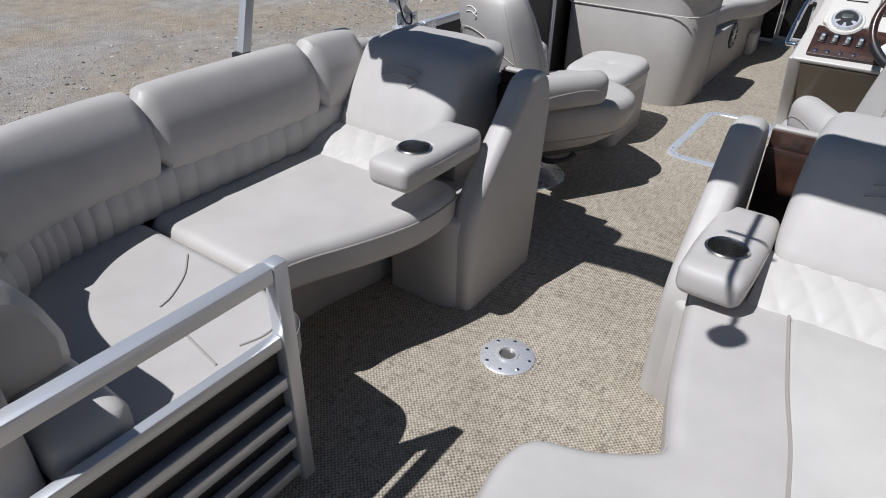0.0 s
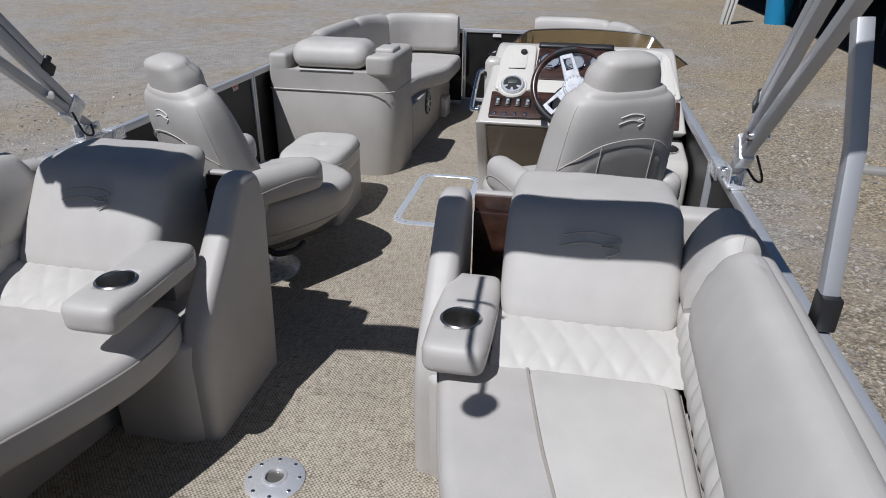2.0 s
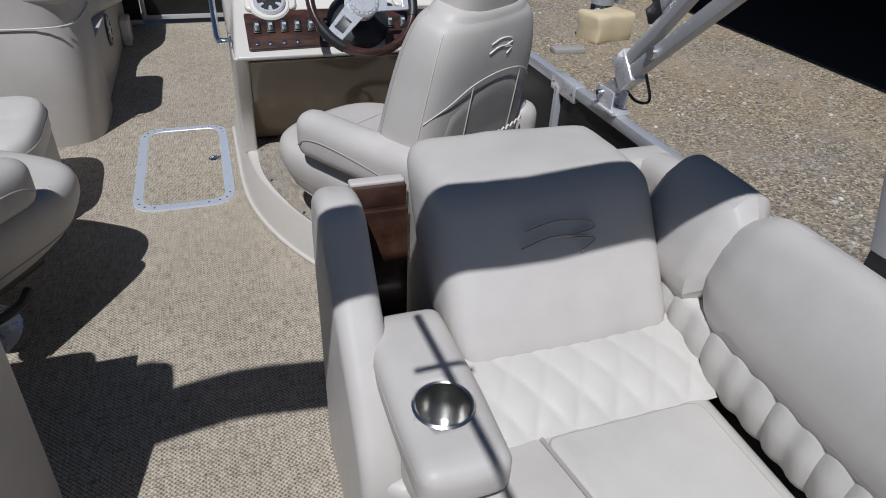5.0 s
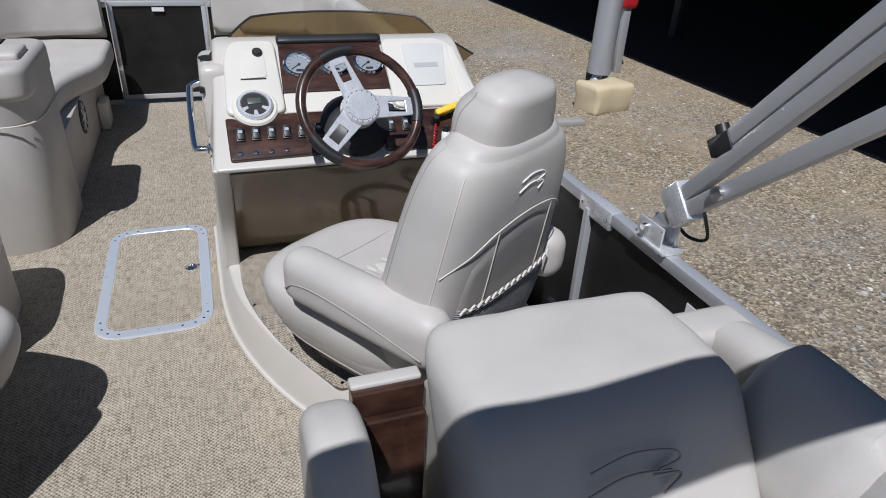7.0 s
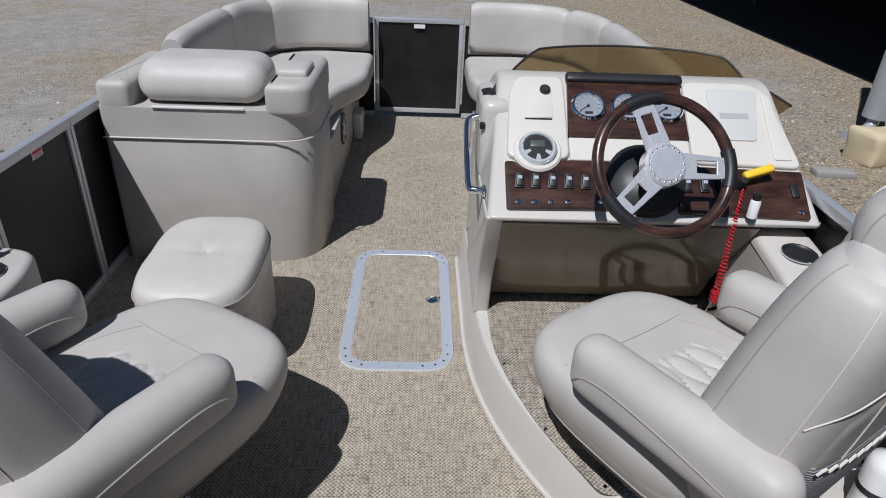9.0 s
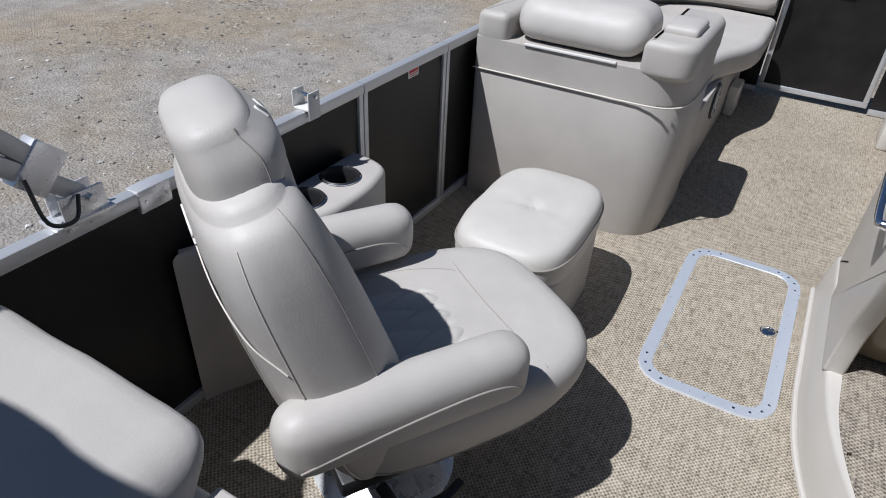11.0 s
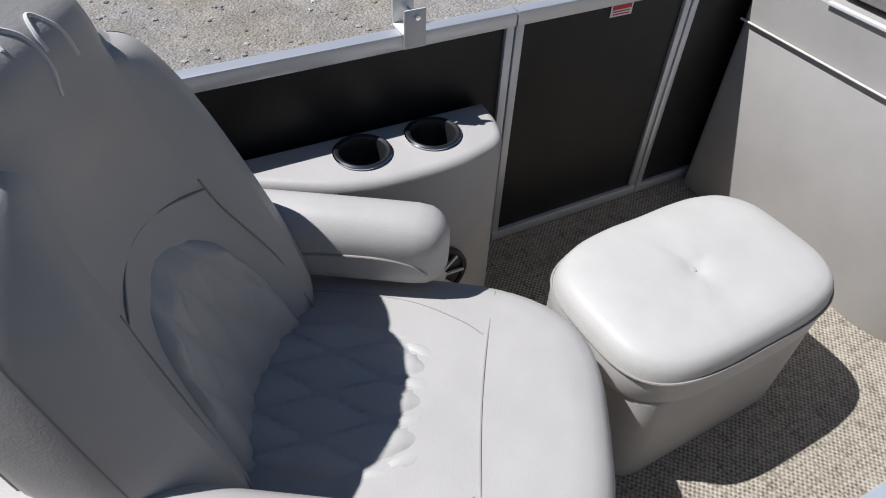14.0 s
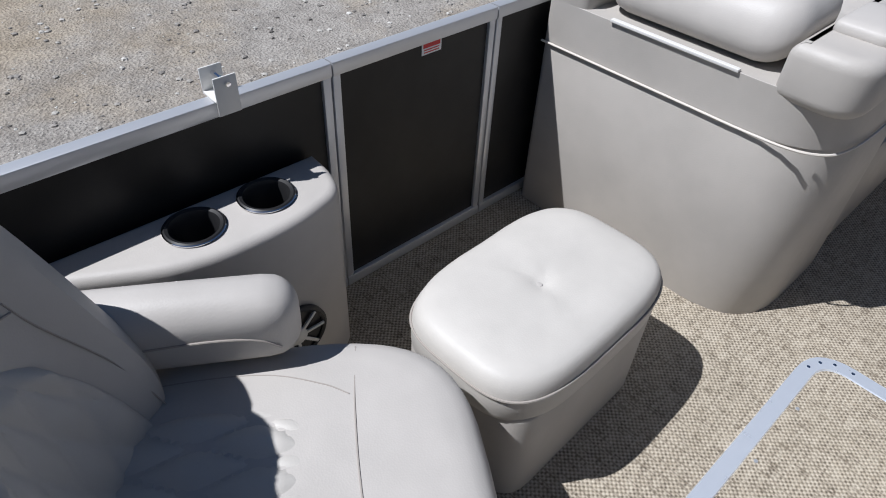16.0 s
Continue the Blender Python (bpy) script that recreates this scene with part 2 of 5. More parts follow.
def pillow(x0, x1, y0, y1, z0, z1, r=0.04, crown=0.015, n=12, side=0.0, warp=None, wrinkle=0.0):
    """A stuffed cushion: rounded box with a crowned top, slightly puffed sides and small wrinkles."""
    c = Vector(((x0 + x1) / 2, (y0 + y1) / 2, (z0 + z1) / 2))
    h = Vector(((x1 - x0) / 2, (y1 - y0) / 2, (z1 - z0) / 2))
    r = min(r, *h)

    def steps(half):
        # denser near the rounded ends
        return [half * math.sin(math.pi / 2 * (2 * i / n - 1)) for i in range(n + 1)]

    verts, index, faces = [], {}, []

    def vert(p):
        key = tuple(round(v, 6) for v in p)
        if key not in index:
            q = Vector(p)
            inner = Vector([max(-(a - r), min(a - r, v)) for v, a in zip(q, h)])
            d = q - inner
            q = inner + d.normalized() * r if d.length > 1e-9 else q
            u = [max(-1.0, min(1.0, v / a)) for v, a in zip(q, h)]
            q.z += crown * (1 - u[0] ** 2) * (1 - u[1] ** 2) * max(0.0, u[2])
            q.x += side * (1 - u[1] ** 2) * (1 - u[2] ** 2) * u[0]
            q.y += side * (1 - u[0] ** 2) * (1 - u[2] ** 2) * u[1]
            q += c
            if wrinkle:
                q += Vector((0.3, 0.3, 1)) * wrinkle * noise.noise(q * 16)
            index[key] = len(verts)
            verts.append(q)
        return index[key]

    sx, sy, sz = steps(h.x), steps(h.y), steps(h.z)
    for i in range(n):
        for j in range(n):
            for s in (-1, 1):
                quads = (
                    [(sx[i], sy[j], s * h.z), (sx[i + 1], sy[j], s * h.z), (sx[i + 1], sy[j + 1], s * h.z), (sx[i], sy[j + 1], s * h.z)],
                    [(sx[i], s * h.y, sz[j]), (sx[i], s * h.y, sz[j + 1]), (sx[i + 1], s * h.y, sz[j + 1]), (sx[i + 1], s * h.y, sz[j])],
                    [(s * h.x, sy[i], sz[j]), (s * h.x, sy[i + 1], sz[j]), (s * h.x, sy[i + 1], sz[j + 1]), (s * h.x, sy[i], sz[j + 1])],
                )
                for q in quads:
                    f = [vert(p) for p in (q if s > 0 else q[::-1])]
                    if len(set(f)) == 4:
                        faces.append(f)
    bm = bmesh.new()
    vs = [bm.verts.new(warp(v) if warp else v) for v in verts]
    for f in faces:
        try:
            bm.faces.new([vs[i] for i in f])
        except ValueError:
            pass
    bmesh.ops.recalc_face_normals(bm, faces=bm.faces)
    return bm


def lean(y, z, angle):
    """A warp that leans what stands above z about the line at (y, z); degrees, positive leans towards +y."""
    k = math.tan(radians(angle))

    def warp(v):
        return Vector((v.x, v.y + (v.z - z) * k, v.z))

    return warp


def prism(outline, low, high, axis="z", r=0.01, seg=3, holes=()):
    """A slab with the given outline and rounded rims. axis z: outline in (x, y); x: in (y, z); y: in (x, z)."""
    bm = bmesh.new()
    to = {"z": lambda a, b, h: (a, b, h), "x": lambda a, b, h: (h, a, b), "y": lambda a, b, h: (a, h, b)}[axis]
    pts = [Vector((p[0], p[1])) for p in outline]
    pts = [p for i, p in enumerate(pts) if (p - pts[i - 1]).length > 1e-5]
    k = len(pts)
    area = sum(pts[i - 1].x * pts[i].y - pts[i].x * pts[i - 1].y for i in range(k))
    turn = 1 if area > 0 else -1
    inward = []
    for i in range(k):
        u, w = (pts[i] - pts[i - 1]).normalized(), (pts[(i + 1) % k] - pts[i]).normalized()
        n1, n2 = Vector((-u.y, u.x)) * turn, Vector((-w.y, w.x)) * turn
        inward.append((n1 + n2) / max(0.4, 1 + n1.dot(n2)))
    r = min(r, (high - low) / 2.02)
    levels = [(0.0, low), (0.0, high)]
    if r > 0:
        arc = [(r * (1 - math.sin(math.pi / 2 * s / seg)), r * (1 - math.cos(math.pi / 2 * s / seg))) for s in range(seg + 1)]
        levels = [(d, low + h) for d, h in arc] + [(d, high - h) for d, h in arc[::-1]]
    rings = [[bm.verts.new(to(*(p + n * d), h)) for p, n in zip(pts, inward)] for d, h in levels]
    caps = [bm.faces.new(rings[0])]
    for lo, up in zip(rings, rings[1:]):
        for i in range(k):
            bm.faces.new([lo[i], lo[(i + 1) % k], up[(i + 1) % k], up[i]])
    if holes:
        # round openings (across, along, radius, depth) sunk into the upper face
        edges = [bm.edges.get((rings[-1][i], rings[-1][(i + 1) % k])) for i in range(k)]
        for ca, cb, rad, deep in holes:
            rim, foot = ([bm.verts.new(to(ca + rad * math.cos(2 * math.pi * i / 32), cb + rad * math.sin(2 * math.pi * i / 32), h)) for i in range(32)] for h in (high, high - deep))
            edges += [bm.edges.new((rim[i], rim[(i + 1) % 32])) for i in range(32)]
            for i in range(32):
                bm.faces.new([rim[i], rim[(i + 1) % 32], foot[(i + 1) % 32], foot[i]])
            bm.faces.new(foot)
        bmesh.ops.triangle_fill(bm, use_beauty=True, edges=edges)
    else:
        caps.append(bm.faces.new(rings[-1]))
    bm.normal_update()
    bmesh.ops.triangulate(bm, faces=caps, ngon_method="BEAUTY")
    bmesh.ops.recalc_face_normals(bm, faces=bm.faces)
    return bm


def rounded(points, radius, seg=5):
    """An outline with its corners rounded; radius: one number, or one for each corner."""
    out, k = [], len(points)
    for i, p in enumerate(points):
        rr = radius[i] if isinstance(radius, (list, tuple)) else radius
        p, a, b = Vector(p), Vector(points[i - 1]), Vector(points[(i + 1) % k])
        if rr <= 0:
            out.append(tuple(p))
            continue
        u, w = (a - p).normalized(), (b - p).normalized()
        d = min(rr, (a - p).length * 0.49, (b - p).length * 0.49)
        for s in range(seg + 1):
            t = s / seg
            q = (1 - t) ** 2 * (p + u * d) + 2 * t * (1 - t) * p + t**2 * (p + w * d)
            out.append(tuple(q))
    return out


def curve_points(points, n=8, closed=False):
    """A smooth line (Catmull-Rom) through the points."""
    pts = [Vector(p) for p in points]
    k, out = len(pts), []
    for i in range(k if closed else k - 1):
        p0 = pts[i - 1] if closed or i > 0 else pts[0] * 2 - pts[1]
        p1, p2 = pts[i], pts[(i + 1) % k]
        p3 = pts[(i + 2) % k] if closed or i + 2 < k else pts[-1] * 2 - pts[-2]
        for s in range(n):
            t = s / n
            out.append(0.5 * (2 * p1 + (p2 - p0) * t + (2 * p0 - 5 * p1 + 4 * p2 - p3) * t * t + (3 * p1 - p0 - 3 * p2 + p3) * t**3))
    if not closed:
        out.append(pts[-1])
    return out


def sweep(section, path, closed=False, up=Vector((0, 0, 1)), puff=0.0, cap=True):
    """A solid from a closed section (across, up) carried along a path; puff swells its middle."""
    bm, rings, k = bmesh.new(), [], len(path)
    pts = [Vector(p) for p in path]
    ca, cb = sum(a for a, _ in section) / len(section), sum(b for _, b in section) / len(section)
    for i, p in enumerate(pts):
        ahead = (pts[(i + 1) % k] - pts[i - 1]) if closed else (pts[min(i + 1, k - 1)] - pts[max(i - 1, 0)])
        ahead.normalize()
        across = ahead.cross(up).normalized()
        over = across.cross(ahead)
        t = 0 if closed else abs(2 * i / (k - 1) - 1)
        swell = 1 - puff * 0.4 * t**4 - puff * 2.2 * max(0.0, (t - 0.88) / 0.12) ** 2.2
        pucker = puff * 0.16 * max(0.0, (t - 0.72) / 0.28)
        sizes = [swell + pucker * math.sin(1.9 * j + math.sin(0.7 * j)) for j in range(len(section))]
        rings.append([bm.verts.new(p + across * (ca + (a - ca) * w) + over * (cb + (b - cb) * w)) for (a, b), w in zip(section, sizes)])
    m = len(section)
    for i in range(k if closed else k - 1):
        a, b = rings[i], rings[(i + 1) % k]
        for j in range(m):
            bm.faces.new([a[j], a[(j + 1) % m], b[(j + 1) % m], b[j]])
    if cap and not closed:
        bm.faces.new(rings[0])
        bm.faces.new(rings[-1])
    bmesh.ops.recalc_face_normals(bm, faces=bm.faces)
    return bm


def circle(r, n=10):
    return [(r * math.cos(2 * math.pi * i / n), r * math.sin(2 * math.pi * i / n)) for i in range(n)]


def tube(path, r, n=10, closed=False):
    pts = [Vector(p) for p in path]
    d = pts[-1] - pts[0]
    up = Vector((0, 0, 1)) if abs(d.normalized().z) < 0.9 or closed else Vector((0, 1, 0))
    return sweep(circle(r, n), pts, closed, up)


def lathe(profile, n=28, m=None, caps=True):
    """A turned solid about z from (radius, height) pairs."""
    bm, rings = bmesh.new(), []
    for r, z in profile:
        rings.append([bm.verts.new((r * math.cos(2 * math.pi * i / n), r * math.sin(2 * math.pi * i / n), z)) for i in range(n)])
    for a, b in zip(rings, rings[1:]):
        for i in range(n):
            bm.faces.new([a[i], a[(i + 1) % n], b[(i + 1) % n], b[i]])
    for ring, (r, z) in ((rings[0], profile[0]), (rings[-1], profile[-1])):
        if r > 1e-5 and caps:
            bm.faces.new(ring)
    bmesh.ops.remove_doubles(bm, verts=bm.verts, dist=1e-6)
    bmesh.ops.recalc_face_normals(bm, faces=bm.faces)
    return moved(bm, m) if m is not None else bm


def seam(points, parent, r=0.0022, mat=None, smooth=True, n=8, name="seam"):
    pts = curve_points(points, n) if smooth else [Vector(p) for p in points]
    return part(name, tube(pts, r, 6), mat or PIPING, parent)


def cup_holder(parent, m, outer=0.05):
    """A steel cup insert: rolled rim and a hollow cup."""
    r = outer - 0.006
    return part("cup_insert", lathe([(outer, 0.0), (outer + 0.001, 0.004), (outer - 0.003, 0.007), (r, 0.005), (r - 0.002, -0.005), (r - 0.006, -0.072), (0.0, -0.072)], 32, None, False), CUP_STEEL, parent, "steel cup holder insert", at=m)


def cut(ob, bm):
    """Cuts the solid bm out of the object's mesh."""
    me = bpy.data.meshes.new("cutter")
    bm.to_mesh(me)
    bm.free()
    tool = new("cutter", me)
    tool.matrix_world = ob.matrix_basis if ob.parent is None else Matrix()
    mod = ob.modifiers.new("cut", "BOOLEAN")
    mod.object, mod.operation, mod.solver, mod.use_self = tool, "DIFFERENCE", "EXACT", True
    parent, ob.parent = ob.parent, None
    deps = bpy.context.evaluated_depsgraph_get()
    fresh = bpy.data.meshes.new_from_object(ob.evaluated_get(deps))
    ob.modifiers.clear()
    if len(fresh.polygons) > 0.5 * len(ob.data.polygons):
        ob.data = fresh
    ob.parent = parent
    bpy.data.objects.remove(tool)
    bpy.data.meshes.remove(me)


CX = 0.215            # the boat's middle line
PORT, STBD = -0.955, 1.389
RAIL = 0.64
GROUND = -0.55

# ---- ground, deck ----
bm = bmesh.new()
bmesh.ops.create_grid(bm, x_segments=2, y_segments=2, size=400, matrix=Matrix.Translation((0, 0, GROUND)))
tagged(part("ground", bm, GRAVEL, smooth=False), "dry pale gravel yard with dust and patches of coarse stone", "ground", kind="structure")

deck_edge = rounded([(PORT - 0.05, -3.75), (STBD + 0.05, -3.75), (STBD + 0.05, 2.2), (STBD - 0.35, 2.95), (PORT + 0.35, 2.95), (PORT - 0.05, 2.2)], [0.05, 0.05, 0.3, 0.2, 0.2, 0.3], 4)
tagged(part("floor", prism(deck_edge, -0.05, 0.0, r=0.0), CARPET, smooth=False), "tan woven seagrass vinyl deck flooring", "floor", kind="structure")
tagged(part("deck_trim", sweep([(-0.012, -0.09), (0.012, -0.09), (0.012, -0.004), (-0.012, -0.004)], [(x, y, 0) for x, y in deck_edge], True), ALU, smooth=False), "aluminium edge trim round the deck", "trim", kind="structure")
for x in (PORT + 0.35, STBD - 0.35):
    p = thing("pontoon", "long aluminium pontoon tube under the deck", "pontoon", group="pontoons")
    part("tube", tube([(x, -3.7, GROUND + 0.25), (x, 2.6, GROUND + 0.25), (x, 2.9, GROUND + 0.33)], 0.235, 20), ALU_RAW, p)


# ---- fence ----
def fence(name, label, pts, posts, top=RAIL):
    """A run of fence: square top and bottom rails, posts, and black sheet panels behind."""
    f = thing(name, label, "fence")
    sq = rounded([(-0.016, -0.016), (0.016, -0.016), (0.016, 0.016), (-0.016, 0.016)], 0.005, 2)
    path = [Vector((x, y, 0)) for x, y in pts]
    part("top_rail", sweep(sq, [p + Vector((0, 0, top - 0.016)) for p in path]), ALU, f)
    part("bottom_rail", sweep(sq, [p + Vector((0, 0, 0.019)) for p in path]), ALU, f)
    part("panel", sweep([(-0.004, 0.03), (0.004, 0.03), (0.004, top - 0.03), (-0.004, top - 0.03)], path), BLACK, f, "glossy black sheet panel", smooth=False)
    for x, y in posts:
        part("post", box(x - 0.013, x + 0.013, y - 0.010, y + 0.010, 0.0, top - 0.03, 0.003), ALU, f)
    return f


fence("port_fence", "aluminium fence with black panels along the port side", [(PORT, -3.0), (PORT, -0.028)], [(PORT, -3.0), (PORT, -1.5), (PORT, -0.038)])
gate = fence("side_gate", "closed black-panelled side gate in aluminium frame", [(PORT, -0.024), (PORT, 0.459)], [(PORT, -0.014), (PORT, 0.449)])
fence("bow_port_fence", "aluminium fence with black panels round the port bow", [tuple(p.xy) for p in curve_points([(PORT, 0.464, 0), (PORT, 1.4, 0), (PORT, 2.0, 0), (PORT + 0.08, 2.32, 0), (PORT + 0.3, 2.56, 0), (PORT + 0.55, 2.63, 0), (-0.08, 2.63, 0)], 5)], [(PORT, 0.474), (PORT, 1.5)])
fence("starboard_fence", "aluminium fence with black panels along the starboard side", [(STBD, -3.0), (STBD, 0.9)], [(STBD, -3.0), (STBD, -1.6), (STBD - 0.012, -0.645), (STBD, 0.6)])
fence("bow_starboard_fence", "aluminium fence with black panels round the starboard bow", [tuple(p.xy) for p in curve_points([(STBD, 0.92, 0), (STBD, 1.4, 0), (STBD, 2.0, 0), (STBD - 0.08, 2.32, 0), (STBD - 0.3, 2.56, 0), (STBD - 0.55, 2.63, 0), (0.51, 2.63, 0)], 5)], [(STBD, 1.5)])

bow_gate = thing("bow_gate", "closed black-panelled bow gate in a pale aluminium frame", "gate")
for name, b in (("frame_rail", (-0.072, 0.497, 2.612, 2.64, 0.615, 0.645)), ("frame_rail", (-0.072, 0.497, 2.612, 2.64, 0.035, 0.065)), ("frame_stile", (-0.072, -0.045, 2.612, 2.64, 0.065, 0.615)), ("frame_stile", (0.47, 0.497, 2.612, 2.64, 0.065, 0.615))):
    part(name, box(*b, 0.004), ALU, bow_gate)
part("panel", box(-0.045, 0.47, 2.622, 2.63, 0.065, 0.615, 0), BLACK, bow_gate, "black sheet panel", smooth=False)
part("warning_label", box(0.18, 0.25, 2.606, 2.612, 0.585, 0.608, 0), WHITE, bow_gate, "small white warning label", smooth=False)

# stern gate standing open
stern = thing("stern_gate", "open stern gate with slatted silver frame and black panel", "gate")
gx, g0, g1 = -0.02, -3.12, -2.475
part("top_rail", box(gx - 0.018, gx + 0.018, g0, g1 - 0.037, 0.604, 0.64, 0.005), ALU, stern)
part("end_post", box(gx - 0.0185, gx + 0.0185, g1 - 0.036, g1, 0.03, 0.6405, 0.006), ALU, stern)
part("end_post", box(gx - 0.0185, gx + 0.0185, g0 - 0.036, g0, 0.03, 0.6405, 0.006), ALU, stern)
for z in (0.06, 0.15, 0.235, 0.33, 0.44):
    part("slat", box(gx - 0.012, gx + 0.012, g0, g1 - 0.037, z, z + 0.03, 0.003), ALU, stern)
part("panel", box(gx - 0.017, gx - 0.012, g0, g1 - 0.036, 0.06, 0.45, 0), BLACK, stern, "black sheet panel", smooth=False)

# label on the side gate
tag = thing("warning_label", "small red and white warning label on the gate panel", "label")
part("sheet", box(PORT + 0.005, PORT + 0.0062, 0.225, 0.285, 0.578, 0.606, 0), WHITE, tag, smooth=False)
part("heading", box(PORT + 0.0062, PORT + 0.0068, 0.229, 0.281, 0.594, 0.604, 0), RED_INK, tag, smooth=False)
for z in (0.582, 0.588):
    part("text_bar", box(PORT + 0.0062, PORT + 0.0068, 0.232, 0.278, z, z + 0.0025, 0), RED_INK, tag, smooth=False)


# ---- hatch, table base ----
hatch = thing("floor_hatch", "carpeted locker hatch in a polished aluminium frame", "hatch")
ringed = [Vector((x, y, 0.0)) for x, y in rounded([(0.006, -0.028), (0.351, -0.028), (0.351, 0.722), (0.006, 0.722)], 0.085, 7)]
part("frame", sweep([(-0.024, 0.0), (0.019, 0.0), (0.017, 0.007), (-0.019, 0.007)], ringed, True), metal("polished_frame_aluminium", (0.80, 0.85, 0.92), 0.3, False), hatch, "polished aluminium frame")
part("lid", prism(rounded([(0.027, -0.007), (0.330, -0.007), (0.330, 0.701), (0.027, 0.701)], 0.066, 6), 0.0, 0.005, r=0.0015, seg=1), CARPET, hatch, "tan woven carpet lid", smooth=False)
part("gap", prism(rounded([(0.023, -0.011), (0.334, -0.011), (0.334, 0.705), (0.023, 0.705)], 0.069, 6), 0.0, 0.0015, r=0), RUBBER, hatch, smooth=False)
part("latch_ring", lathe([(0.024, 0.0), (0.025, 0.004), (0.021, 0.006), (0.018, 0.0045), (0.016, 0.001), (0, 0.001)], 24), CHROME, hatch, "chrome lift latch", at=pose(0.302, 0.36, 0.005))
part("latch_tab", box(0.30, 0.33, 0.372, 0.378, 0.005, 0.009, 0.001), RUBBER, hatch)
for i in range(16):
    q = ringed[(i * len(ringed)) // 16]
    part("screw", lathe([(0.0045, 0.0), (0.0045, 0.0015), (0.0, 0.0022)], 8), CHROME, hatch, at=Matrix.Translation(q + Vector((0, 0, 0.006))))
for i in range(3):
    for x, y in ((0.045, 0.12 + 0.2 * i), ):
        part("lid_screw", lathe([(0.005, 0.0), (0.004, 0.002), (0.0, 0.002)], 8), GALV, hatch, at=pose(x, y, 0.005))

mount = thing("table_base", "round brushed aluminium table leg socket in the floor", "table base", pose(0.141, -1.816, 0))
part("flange", lathe([(0.0, 0.0), (0.083, 0.0), (0.083, 0.003), (0.078, 0.006), (0.036, 0.009), (0.032, 0.014), (0.026, 0.014), (0.025, 0.001), (0, 0.001)], 40), ALU_RAW, mount)
# The disc's darker colour stands for the shade inside the hollow ring.
part("socket", lathe([(0.0245, 0.002), (0.0245, 0.005), (0.020, 0.0055), (0.0, 0.004)], 24), material("socket_shade_metal", (0.30, 0.28, 0.25), 0.5, 0.9)[0], mount, "threaded socket disc, coloured darker for the shade in its hollow")
for i in range(8):
    a = math.pi / 4 * i + 0.2
    part("bolt", lathe([(0.0055, 0), (0.0055, 0.002), (0.003, 0.0035), (0.0, 0.0035)], 8), CHROME, mount, at=pose(0.068 * math.cos(a), 0.068 * math.sin(a), 0.0062))


# ---- stern benches ----
def emblem(parent, m, mat, s=1.0, name="emblem"):
    """A stitched emblem: three swept strokes."""
    strokes = [[(-0.075, 0.018), (-0.01, 0.03), (0.055, 0.022), (0.066, 0.008), (0.03, 0.0)], [(-0.085, -0.012), (-0.02, 0.002), (0.05, -0.004)], [(0.02, -0.005), (0.065, -0.012), (0.035, -0.032)]]
    bms = [tube([(x * s, z * s, 0.0) for x, z, _ in curve_points([(a, b, 0) for a, b in st], 6)], 0.0022 * s, 6) for st in strokes]
    return part(name, joined(*bms), mat, parent, "stitched swoosh emblem", at=m)


def arm_panel(parent, x0, x1):
    outline = rounded([(-1.71, -0.045), (-1.29, -0.045), (-1.24, 0.60), (-1.27, 0.70), (-1.38, 0.72), (-1.52, 0.56), (-1.71, 0.36)], [0.01, 0.02, 0.05, 0.04, 0.06, 0.1, 0.1], 5)
    return part("arm_panel", prism(outline, x0, x1, "x", 0.03, 6), VINYL, parent, "padded upright end panel")


def rippled(section, path, ripples, depth, ease=0.5):
    """A sweep whose inner side is gathered into soft pleats."""
    pts = [Vector(p) for p in path]
    bm, rings, k = bmesh.new(), [], len(pts)
    for i, p in enumerate(pts):
        ahead = (pts[min(i + 1, k - 1)] - pts[max(i - 1, 0)]).normalized()
        across = ahead.cross(Vector((0, 0, 1))).normalized()
        w = abs(math.sin(math.pi * ripples * i / (k - 1))) ** ease
        end = min(1.0, 6 * i / k, 6 * (k - 1 - i) / k)
        rings.append([bm.verts.new(p + across * (a + math.copysign(depth * w * (0.5 + 0.5 * end), a) * (1 if abs(a) > 0.03 else 0)) + Vector((0, 0, b))) for a, b in section])
    m = len(section)
    for a, b in zip(rings, rings[1:]):
        for j in range(m):
            bm.faces.new([a[j], a[(j + 1) % m], b[(j + 1) % m], b[j]])
    bm.faces.new(rings[0]), bm.faces.new(rings[-1])
    bmesh.ops.recalc_face_normals(bm, faces=bm.faces)
    return bm


def dense(points, step=0.006):
    """Points along a smooth line at even small steps."""
    line = curve_points(points, 40)
    out, left = [line[0]], 0.0
    for a, b in zip(line, line[1:]):
        left += (b - a).length
        if left >= step:
            out.append(b)
            left = 0.0
    return out


